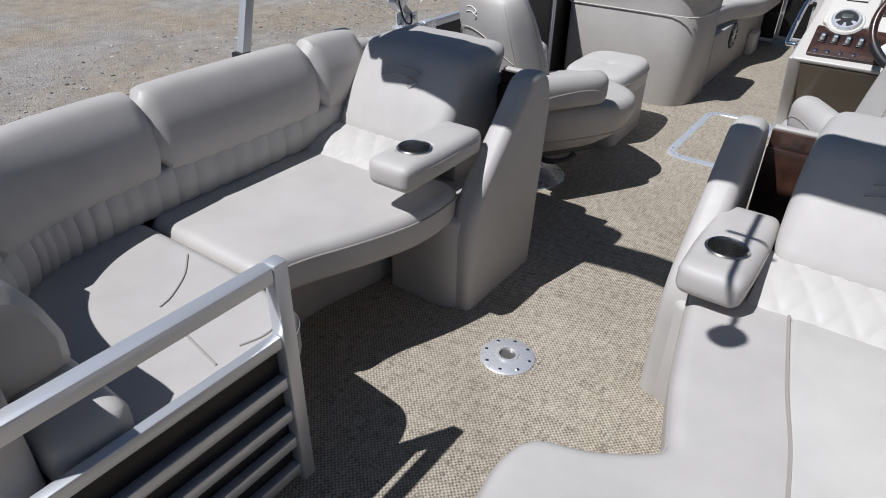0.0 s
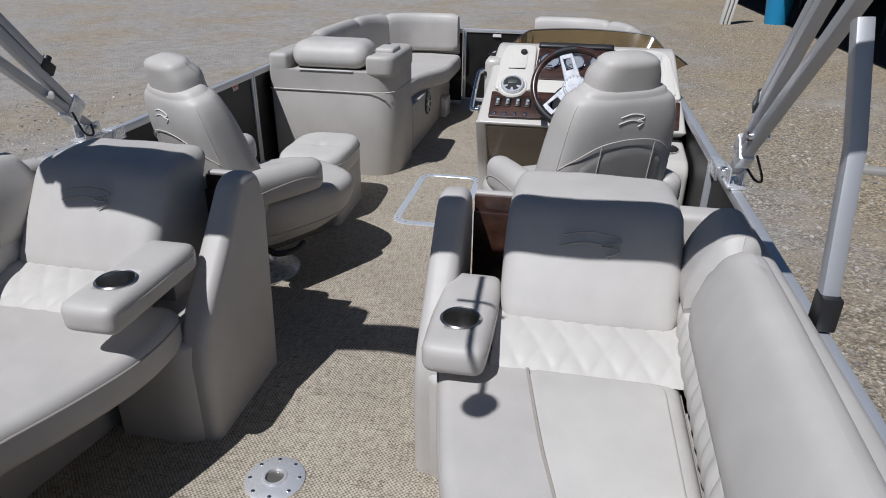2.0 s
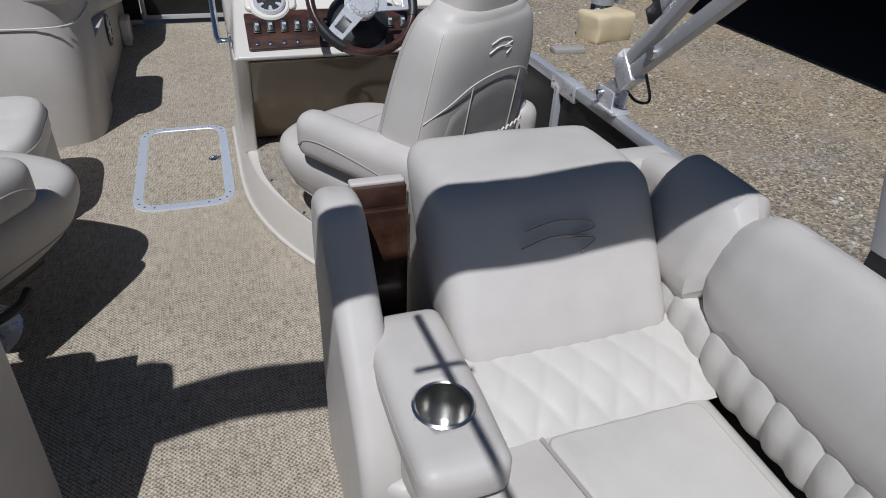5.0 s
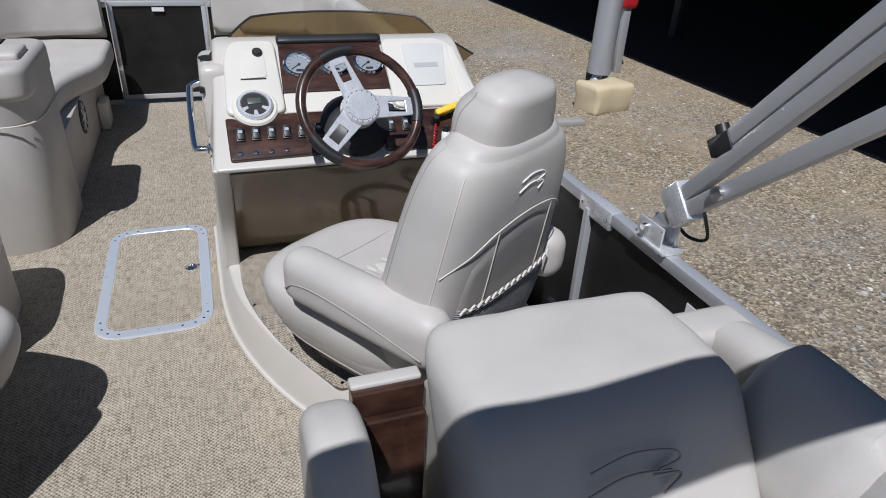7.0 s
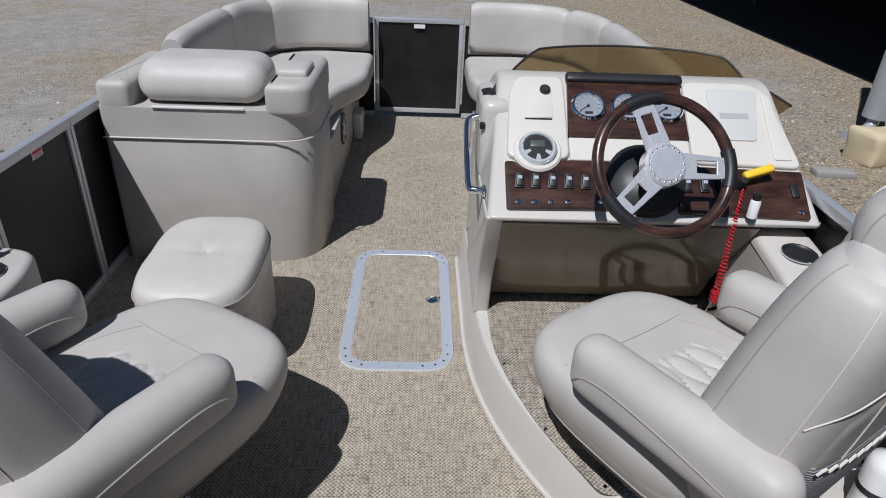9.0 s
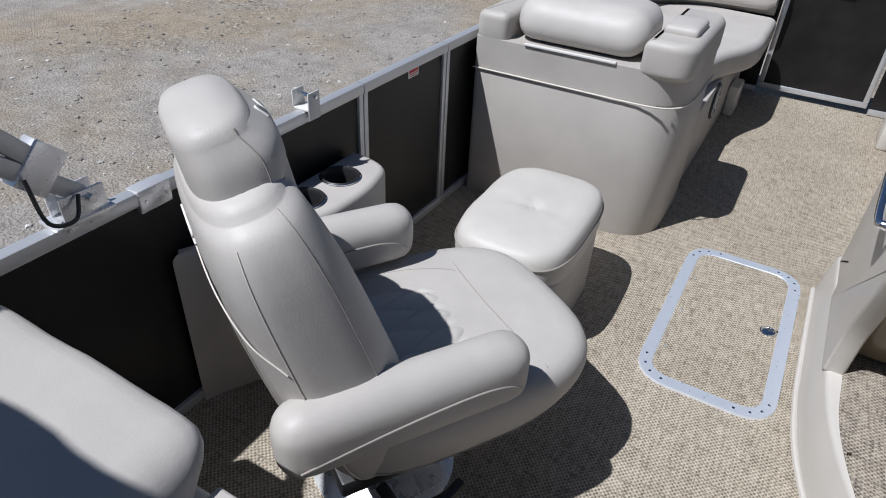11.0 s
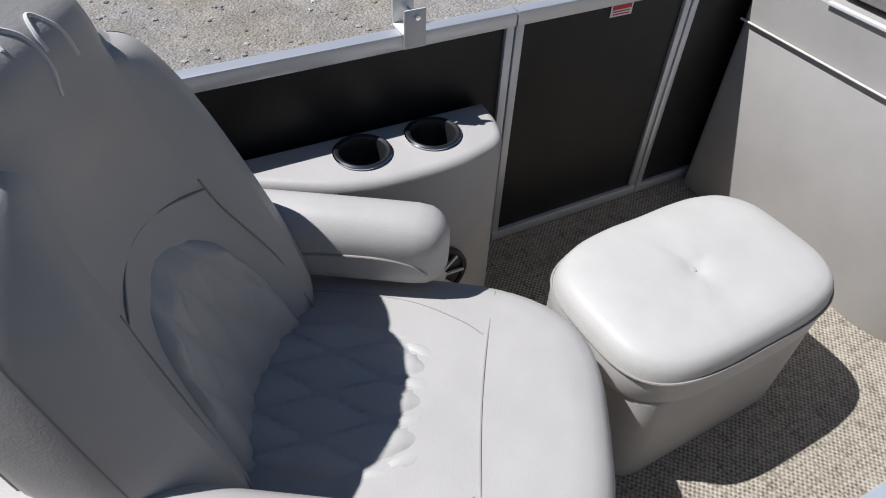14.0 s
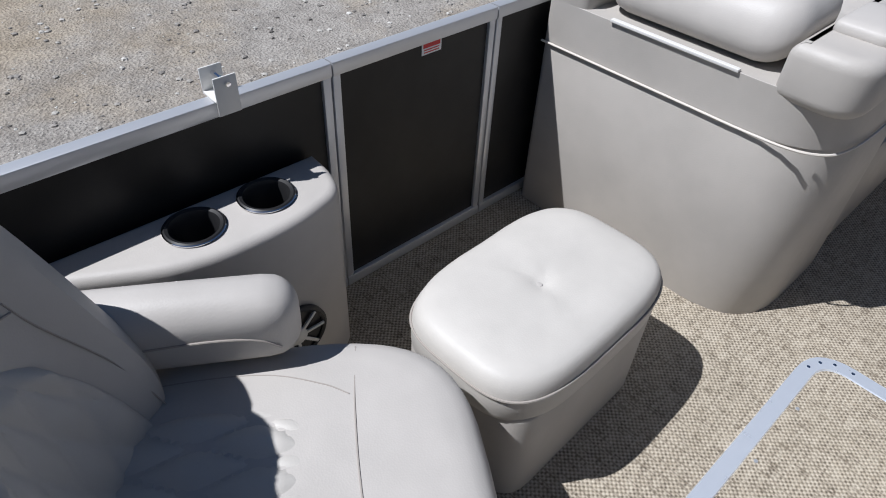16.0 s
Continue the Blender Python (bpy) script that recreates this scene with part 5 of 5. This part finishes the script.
part("tray_lip", slab([(1.27, 0.18), (1.325, 0.18), (1.30, 0.41), (1.275, 0.42)], 0.011, 0.016, 0.002, 0.01), CREAM, helm)

# windscreen
arc = curve_points([(0.50, 0.25, 0.0), (0.545, 0.36, 0.0), (0.67, 0.43, 0.0), (0.90, 0.46, 0.0), (1.14, 0.43, 0.0), (1.275, 0.35, 0.0), (1.33, 0.23, 0.0)], 8)
bm, rows = bmesh.new(), []
for i, p in enumerate(arc):
    u = i / (len(arc) - 1)
    low = 0.795 + 0.055 * math.sin(math.pi * u)
    top = low + (0.018 + 0.055 * min(1.0, 9 * max(0.0, u - 0.20), 12 * max(0.0, 0.80 - u))) + 0.004
    out = Vector((p.x - 0.9, p.y - 0.05, 0)).normalized()
    rows.append([bm.verts.new((q.x, q.y, z)) for q, z in ((p, low), (p + out * 0.05, top), (p + out * 0.054, top), (p + out * 0.004, low))])
for a, b in zip(rows, rows[1:]):
    for j in range(4):
        bm.faces.new([a[j], a[(j + 1) % 4], b[(j + 1) % 4], b[j]])
bm.faces.new(rows[0]), bm.faces.new(rows[-1])
bmesh.ops.recalc_face_normals(bm, faces=bm.faces)
rim = [(r[1].co + r[2].co) / 2 for r in rows]
screen = thing("windscreen", "low smoked acrylic windscreen round the helm console", "windscreen")
pane = part("pane", bm, SMOKE, screen, "brown smoked acrylic")
part("edge_trim", tube(rim, 0.004, 6), RUBBER, screen, "dark edge trim")

# grab rail on the console's inboard side
grab = thing("grab_rail", "polished steel grab rail on the console side", "grab rail")
part("rail", tube(curve_points([(0.432, 0.30, 0.74), (0.40, 0.29, 0.735), (0.388, 0.27, 0.72), (0.386, 0.15, 0.655), (0.388, 0.06, 0.605), (0.40, 0.045, 0.60), (0.432, 0.04, 0.60)], 6), 0.011, 10), CHROME, grab)
for y, z in ((0.30, 0.74), (0.04, 0.60)):
    part("flange", moved(lathe([(0.02, 0), (0.02, 0.004), (0.012, 0.01), (0, 0.01)], 16), pose(0.432, y, z, 0, -90, 0)), CHROME, grab)
part("cleat_hook", box(0.42, 0.436, 0.20, 0.215, 0.73, 0.75, 0.003), RUBBER, grab)

# steering wheel
WHEEL = Matrix.Translation((0.868, -0.140, 0.763)) @ pose(0, 0, 0, 54, 0, 6)
wheel = thing("steering_wheel", "walnut-rimmed steering wheel with brushed aluminium spokes", "steering wheel", WHEEL)
part("rim", tube([(0.178 * math.cos(2 * math.pi * i / 64), 0.178 * math.sin(2 * math.pi * i / 64), 0) for i in range(64)], 0.0155, 12, True), WOOD, wheel, "glossy walnut rim")
for a in (106, 356, 222):
    grip = [(0.178 * math.cos(radians(a + k)), 0.178 * math.sin(radians(a + k)), 0) for k in range(-17, 18, 3)]
    part("leather_grip", tube(grip, 0.018, 12), RUBBER, wheel, "black leather grip")
    sp = joined(prism([(0.03, 0.036), (0.165, 0.028), (0.165, 0.018), (0.085, 0.016), (0.03, 0.014)], -0.004, 0.004, "z", 0.0015, 1), prism([(0.03, -0.036), (0.165, -0.028), (0.165, -0.018), (0.085, -0.016), (0.03, -0.014)], -0.004, 0.004, "z", 0.0015, 1), box(0.03, 0.085, -0.017, 0.017, -0.0038, 0.0038, 0.001), box(0.14, 0.166, -0.02, 0.02, -0.0036, 0.0036, 0.001))
    part("spoke", moved(sp, pose(0, 0, 0, 0, 0, a)), ALU_RAW, wheel, "brushed aluminium slotted spoke", smooth=False)
part("hub", lathe([(0.056, -0.03), (0.056, 0.006), (0.05, 0.011), (0.044, 0.011), (0.042, 0.014), (0.0, 0.015)], 40), ALU_RAW, wheel, "round brushed hub")
for i in range(18):
    part("bolt", lathe([(0.0022, 0.011), (0.002, 0.0125), (0, 0.0128)], 6), CHROME, wheel, at=pose(0.047 * math.cos(i * math.pi / 9), 0.047 * math.sin(i * math.pi / 9), 0))
part("column", lathe([(0.03, -0.13), (0.03, -0.028), (0.0, -0.028)], 20), RUBBER, wheel)

# keys: yellow float, red coil lanyard, white bottle tag
keys = thing("key_float", "yellow foam key float on a red coiled lanyard", "key ring")
part("float", moved(pillow(-0.045, 0.045, -0.012, 0.012, -0.02, 0.006, 0.008, 0.0, 8), Matrix.Translation(dash(1.195, 0.118, 0.05)) @ pose(0, 0, 0, 40, -14, 10)), YELLOW, keys, "yellow foam float")
part("ignition", moved(lathe([(0.014, 0), (0.014, 0.02), (0.010, 0.035), (0, 0.036)], 16), dash_pose(1.15, 0.09, 0.012)), RUBBER, keys, "black ignition switch")
tag_at = dash(1.16, 0.005, 0.045)
part("bottle_tag", moved(lathe([(0.0, -0.03), (0.014, -0.03), (0.014, 0.018), (0.010, 0.024), (0.0, 0.024)], 16), Matrix.Translation(tag_at)), WHITE, keys, "small white tag")
part("tag_cap", moved(lathe([(0.011, 0.022), (0.011, 0.04), (0.0, 0.042)], 14), Matrix.Translation(tag_at)), RUBBER, keys)
coil = []
for i in range(140):
    u = i / 139
    mid = dash(1.14, 0.06, 0.045).lerp(Vector((1.085, -0.16, 0.40)), u)
    mid.z -= 0.0
    r = 0.003 + 0.009 * u
    coil.append(mid + Vector((r * math.cos(i * 1.3), r * math.sin(i * 1.3) * 0.6, 0)))
for i in range(40):
    coil.append(Vector((1.085 + 0.014 * math.cos(i * 1.1), -0.16 + 0.014 * math.sin(i * 1.1), 0.40 - 0.0008 * i)))
part("coil", tube(coil, 0.0028, 6), RED, keys, "red coiled lanyard")
part("clip", moved(lathe([(0.028, -0.006), (0.031, 0.0), (0.028, 0.006), (0.022, 0.006), (0.022, -0.006)], 20), pose(1.12, -0.17, 0.36, 70, 0, 20)), CHROME, helm, "chrome ring")

# fire extinguisher behind the helm chair
ext = thing("fire_extinguisher", "white fire extinguisher standing beside the fence", "fire extinguisher", pose(1.27, -0.70, 0.155) @ Matrix.Diagonal((0.85, 0.85, 0.6, 1)))
part("bottle", lathe([(0.0, 0.0), (0.045, 0.0), (0.048, 0.01), (0.048, 0.24), (0.04, 0.28), (0.018, 0.30), (0.0, 0.30)], 28), WHITE, ext)
part("strap", lathe([(0.0495, 0.13), (0.0495, 0.155), (0.048, 0.155), (0.048, 0.13)], 28), RUBBER, ext, "black strap")
part("valve", joined(box(-0.012, 0.012, -0.012, 0.012, 0.295, 0.34, 0.004), box(-0.01, 0.01, -0.05, 0.02, 0.335, 0.35, 0.003)), RUBBER, ext)

sheet = thing("safety_label", "white, red and yellow safety label on the fence", "label")
lx = STBD - 0.0065
part("sheet", box(lx, lx + 0.0015, -1.20, -1.06, 0.42, 0.57, 0), WHITE, sheet, smooth=False)
part("red_block", box(lx - 0.001, lx, -1.195, -1.065, 0.50, 0.54, 0), RED_INK, sheet, smooth=False)
part("yellow_block", box(lx - 0.001, lx, -1.055, -1.02, 0.42, 0.46, 0), YELLOW, sheet, smooth=False)
for i in range(5):
    part("text_bar", box(lx - 0.001, lx, -1.19, -1.075, 0.43 + 0.013 * i, 0.434 + 0.013 * i, 0), INK, sheet, smooth=False)


# ---- bimini, folded, on two tube bows ----
TOP = Vector((0, -1.95, 1.60))
bim = thing("bimini_top", "folded canvas bimini on aluminium tube bows", "bimini top")
sq = rounded([(-0.0175, -0.0175), (0.0175, -0.0175), (0.0175, 0.0175), (-0.0175, 0.0175)], 0.007, 2)
for x, s in ((PORT, 1), (STBD, -1)):
    foot = Vector((x, -0.905, 0.688))
    lower = curve_points([foot, (x, -1.07, 0.838), (x, -1.29, 1.035), (x, -1.52, 1.24), (x + 0.02 * s, TOP.y + 0.02, TOP.z - 0.03)], 5)
    upper = curve_points([(x, -0.965, 0.785), (x, -1.20, 1.068), (x, -1.33, 1.222), (x, -1.50, 1.40), (x + 0.01 * s, -1.70, 1.55), (x + 0.02 * s, TOP.y + 0.06, TOP.z + 0.03)], 5)
    strut = curve_points([(x, -1.045, 0.936), (x, -1.175, 1.095), (x, -1.305, 1.249), (x, -1.475, 1.427), (x + 0.01 * s, -1.68, 1.582), (x + 0.02 * s, TOP.y + 0.06, TOP.z + 0.065)], 5)
    part("strut_tube", sweep(rounded([(-0.0165, -0.0165), (0.0165, -0.0165), (0.0165, 0.0165), (-0.0165, 0.0165)], 0.007, 2), strut, up=Vector((1, 0, 0))), TUBE, bim, "aluminium strut clipped along the bow")
    part("bow_tube", sweep(sq, lower, up=Vector((1, 0, 0))), TUBE, bim, "square aluminium tube")
    part("bow_tube", sweep(sq, upper, up=Vector((1, 0, 0))), TUBE, bim, "square aluminium tube")
    part("tube_knob", moved(lathe([(0.015, -0.028), (0.015, 0.028), (0.0, 0.03)], 12), Matrix.Translation((x, -1.075, 0.842)) @ pose(0, 0, 0, 0, 90, 0)), CHROME, bim, "bright quick-release knob")
    part("tube_bracket", moved(box(-0.022, 0.022, -0.032, 0.032, -0.045, 0.045, 0.004), Matrix.Translation((x, -0.962, 0.765)) @ pose(0, 0, 0, -45, 0, 0)), ALU_RAW, bim, "aluminium tube bracket")
    b = Vector((x, -1.042, 0.932))
    part("tube_clamp", moved(joined(box(-0.02, 0.02, -0.03, 0.03, -0.02, 0.02, 0.004), lathe([(0.014, -0.04), (0.014, 0.04), (0, 0.04)], 10)), Matrix.Translation(b) @ pose(0, 0, 0, -40, 0, 0)), RUBBER, bim, "black clamp")
    brace = [Vector((x, -1.785, 0.68)), Vector((x, -1.70, 1.0)), Vector((x + 0.01 * s, -1.60, 1.22))]
    part("brace_tube", sweep(sq, brace, up=Vector((1, 0, 0))), TUBE, bim, "square aluminium brace")
    part("brace_foot", box(x - 0.02, x + 0.02, -1.81, -1.76, 0.645, 0.72, 0.004), RUBBER, bim, "black brace socket")
    part("hinge", joined(box(x - 0.024, x - 0.018, -0.955, -0.865, 0.63, 0.70, 0.002), box(x + 0.018, x + 0.024, -0.955, -0.865, 0.63, 0.70, 0.002), box(x - 0.03, x + 0.03, -0.975, -0.855, 0.641, 0.65, 0.002)), ALU_RAW, bim, "bright rail bracket")
    part("hinge_pin", moved(lathe([(0.008, -0.04), (0.008, 0.04), (0, 0.04)], 10), pose(x, -0.90, 0.684, 0, 90, 0)), CHROME, bim)
    part("strap", tube(curve_points([(x + 0.03, -0.92, 0.70), (x + 0.055, -0.95, 0.67), (x + 0.06, -1.0, 0.69), (x + 0.03, -1.0, 0.765)], 6), 0.004, 6), RUBBER, bim, "black retaining cord")
canvas = [Vector((PORT + 0.07 + (STBD - PORT - 0.10) * i / 24, TOP.y + 0.012 * math.sin(i * 1.1), TOP.z + 0.01 * math.cos(i * 0.8))) for i in range(25)]
part("rolled_canvas", sweep(circle(0.08, 16), canvas, up=Vector((0, 0, 1))), material("taupe_canvas", (0.30, 0.26, 0.21), 0.9)[0], bim, "rolled canvas in its boot")
# Unseen thicker roll, added to widen the canvas shadow over the port bench.
bunch = [Vector((PORT + 0.01 + 0.56 * i / 12, TOP.y + 0.095, TOP.z + 0.006 * math.sin(i * 1.7))) for i in range(13)]
part("bunched_canvas", sweep(circle(0.10, 16), bunch, up=Vector((0, 0, 1)), puff=0.1), bpy.data.materials["taupe_canvas"], bim, "unseen bunched canvas end, sized to widen its shadow")

# anchor light clipped to the bimini bow
lamp = thing("anchor_light", "all-round light on a short pole", "boat light")
disc = Vector((0.709, -1.905, 0.43)) - SUN * 1.2
foot = Vector((0.66, -1.50, 0.52)) - SUN * 1.0
part("pole", tube([foot, disc], 0.008, 8), ALU_RAW, lamp)
part("lens", moved(lathe([(0.0, -0.02), (0.035, -0.02), (0.037, 0.01), (0.0, 0.02)], 20), Matrix.Translation(disc)), WHITE, lamp)
part("cross_bar", tube([foot.lerp(disc, 0.3) + Vector((-0.05, 0, 0)), foot.lerp(disc, 0.3) + Vector((0.05, 0, 0))], 0.006, 8), ALU_RAW, lamp)

# rail fittings
for x, y in ((PORT, -0.257),):
    fit = thing("rail_bracket", "bent aluminium cover bracket on the fence rail", "bracket")
    part("cheek", box(x - 0.028, x - 0.024, y - 0.025, y + 0.02, 0.64, 0.69, 0.002), STEEL_WHITE, fit)
    part("cheek", box(x + 0.024, x + 0.028, y - 0.025, y + 0.02, 0.615, 0.69, 0.002), STEEL_WHITE, fit)
    part("saddle", box(x - 0.024, x + 0.024, y - 0.025, y + 0.02, 0.641, 0.646, 0.001), STEEL_WHITE, fit)
    part("pin", moved(lathe([(0.005, -0.035), (0.005, 0.035), (0, 0.036)], 8), pose(x, y, 0.676, 0, 90, 0)), CHROME, fit)
for x, y0, y1 in ((PORT, -0.80, -0.72), (STBD, -0.75, -0.60)):
    f = thing("rail_sleeve", "bright aluminium sleeve joining the fence rail", "rail joint")
    part("sleeve", box(x - 0.019, x + 0.019, y0, y1, 0.59, 0.643, 0.004), ALU_RAW, f)
    for y in (y0 + 0.015, y1 - 0.015):
        part("screw", moved(lathe([(0.004, 0), (0.003, 0.002), (0, 0.002)], 8), pose(x + (0.019 if x < 0 else -0.019), y, 0.615, 0, 90 if x < 0 else -90, 0)), CHROME, f)


# ---- the yard ----
def at_ground(name, label, category, x, y, turn=0):
    return thing(name, label, category, pose(x, y, GROUND, 0, 0, turn))


rock = at_ground("stone_block", "pale tan limestone block on the gravel", "rock", 4.22, 3.55, 12)
bm = box(-0.26, 0.26, -0.17, 0.17, -0.03, 0.27, 0.05, 3)
bmesh.ops.subdivide_edges(bm, edges=bm.edges[:], cuts=2, use_grid_fill=True)
for v in bm.verts:
    v.co += Vector((noise.noise(v.co * 5), noise.noise(v.co * 5 + Vector((9, 0, 0))), noise.noise(v.co * 5 + Vector((0, 7, 0))))) * 0.035
part("stone", bm, LIMESTONE, rock)
plank = at_ground("concrete_paver", "weathered grey paver lying on the gravel", "paver", 3.6, 3.16, -5)
part("slab", box(-0.16, 0.16, -0.07, 0.07, -0.01, 0.05, 0.012), gelcoat("weathered_concrete", (0.30, 0.29, 0.27), 0.9), plank)

post = at_ground("lift_post", "grey galvanised post with bent foot and strapped tarp", "post", 4.62, 4.30)
part("column", sweep([(a * 1.0, b * 1.0) for a, b in circle(0.13, 14)], [Vector((0, 0, 0.16)), Vector((0.01, 0.0, 0.9)), Vector((0.05, 0.02, 1.8)), Vector((0.08, 0.03, 3.1))], up=Vector((0, 1, 0))), GALV, post)
part("foot", tube(curve_points([(0.0, 0, 0.22), (-0.06, -0.04, 0.08), (-0.22, -0.12, 0.03), (-0.38, -0.2, 0.03)], 5), 0.055, 10), GALV, post, "bent galvanised foot")
part("tie", tube(curve_points([(-0.10, -0.06, 0.52), (0.0, -0.12, 0.5), (0.10, -0.06, 0.54), (0.11, 0.05, 0.55)], 5), 0.008, 6), INK, post)
can = at_ground("fuel_can", "red plastic container by the post", "container", 5.25, 4.9)
part("body", moved(pillow(-0.12, 0.12, -0.08, 0.08, 0.75, 1.15, 0.04, 0.0, 8), pose(0, 0, 0)), RED, can)
part("stand", box(-0.05, 0.05, -0.05, 0.05, 0.0, 0.76, 0.01), GALV, can)

shed = thing("open_shed", "long dark open-sided storage shed", "shed")
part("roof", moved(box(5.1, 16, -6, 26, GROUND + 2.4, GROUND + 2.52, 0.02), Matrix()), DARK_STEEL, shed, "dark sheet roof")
# Dark steel walls are added to close off light and keep the inside dark.
part("back_wall", box(15.8, 16, -6, 26, GROUND, GROUND + 2.4, 0.0), DARK_STEEL, shed, "dark wall added to keep the shed's inside dark", smooth=False)
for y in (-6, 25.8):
    part("end_wall", box(5.6, 15.8, y, y + 0.2, GROUND, GROUND + 2.4, 0.0), DARK_STEEL, shed, "dark wall added to keep the shed's inside dark", smooth=False)
# Dark slab laid where the gravel lies in the roof's shade.
part("shaded_floor", box(5.95, 15.8, -5.8, 25.8, GROUND + 0.001, GROUND + 0.012, 0.0), material("shade_dark_ground", (0.045, 0.042, 0.04), 0.95)[0], shed, "ground slab coloured dark for the shade under the roof", smooth=False)
for y in (-1.0, 6.6, 13.0, 19.0):
    part("post", box(7.4, 7.55, y, y + 0.15, GROUND, GROUND + 2.4, 0.01), DARK_STEEL, shed)
bin_ = at_ground("plastic_bin", "blue plastic bin standing on the gravel", "bin", 5.7, 14.9)
part("body", lathe([(0.0, 0.0), (0.26, 0.0), (0.32, 0.7), (0.30, 0.7), (0.25, 0.05), (0.0, 0.05)], 24), BLUE, bin_)
gut = at_ground("leaning_boards", "pale boards leaning on end", "boards", 4.35, 14.5)
for k in range(3):
    part("board", moved(box(-0.03, 0.03, -0.09, 0.09, 0, 1.6, 0.004), pose(0.09 * k, 0, 0, 0, 8, 0)), STEEL_WHITE, gut)


# ---- loose stones on the ground ----
def loose_stones():
    rnd = random.Random(21)
    verts, faces = [], []
    areas = [(-6.0, -1.25, -4.5, 4.5, 5200), (1.65, 5.5, -4.0, 6.0, 5200)]
    for x0, x1, y0, y1, count in areas:
        for _ in range(count):
            x, y = rnd.uniform(x0, x1), rnd.uniform(y0, y1)
            r = 0.006 + 0.022 * rnd.random() ** 4
            k, a0 = len(verts), rnd.uniform(0, 6.28)
            flat = rnd.uniform(0.45, 0.9)
            for level, f in ((-0.25, 0.9), (0.45, 0.75)):
                for i in range(5):
                    a = a0 + 6.283 * (i + 0.3 * level) / 5
                    g = r * f * rnd.uniform(0.75, 1.2)
                    verts.append((x + g * math.cos(a), y + g * math.sin(a), GROUND + r * flat * level))
            verts.append((x, y, GROUND + r * flat * rnd.uniform(0.7, 0.95)))
            for i in range(5):
                j = (i + 1) % 5
                faces.append((k + i, k + j, k + 5 + j, k + 5 + i))
                faces.append((k + 5 + i, k + 5 + j, k + 10))
    me = bpy.data.meshes.new("loose_stones")
    me.from_pydata(verts, [], faces)
    m, n, l, b = material("mixed_limestone_chips", (0.4, 0.38, 0.35), 0.9)
    g = n.new("ShaderNodeNewGeometry")
    l.new(ramp(n, l, g.outputs["Random Per Island"], [(0.0, (0.13, 0.12, 0.11)), (0.5, (0.30, 0.28, 0.255)), (0.85, (0.42, 0.40, 0.365)), (1.0, (0.6, 0.58, 0.54))]), b.inputs["Base Color"])
    me.materials.append(m)
    ob = new("loose_stones", me)
    tagged(ob, "loose grey and tan limestone chips scattered over the yard", "gravel", kind="stuff")


loose_stones()
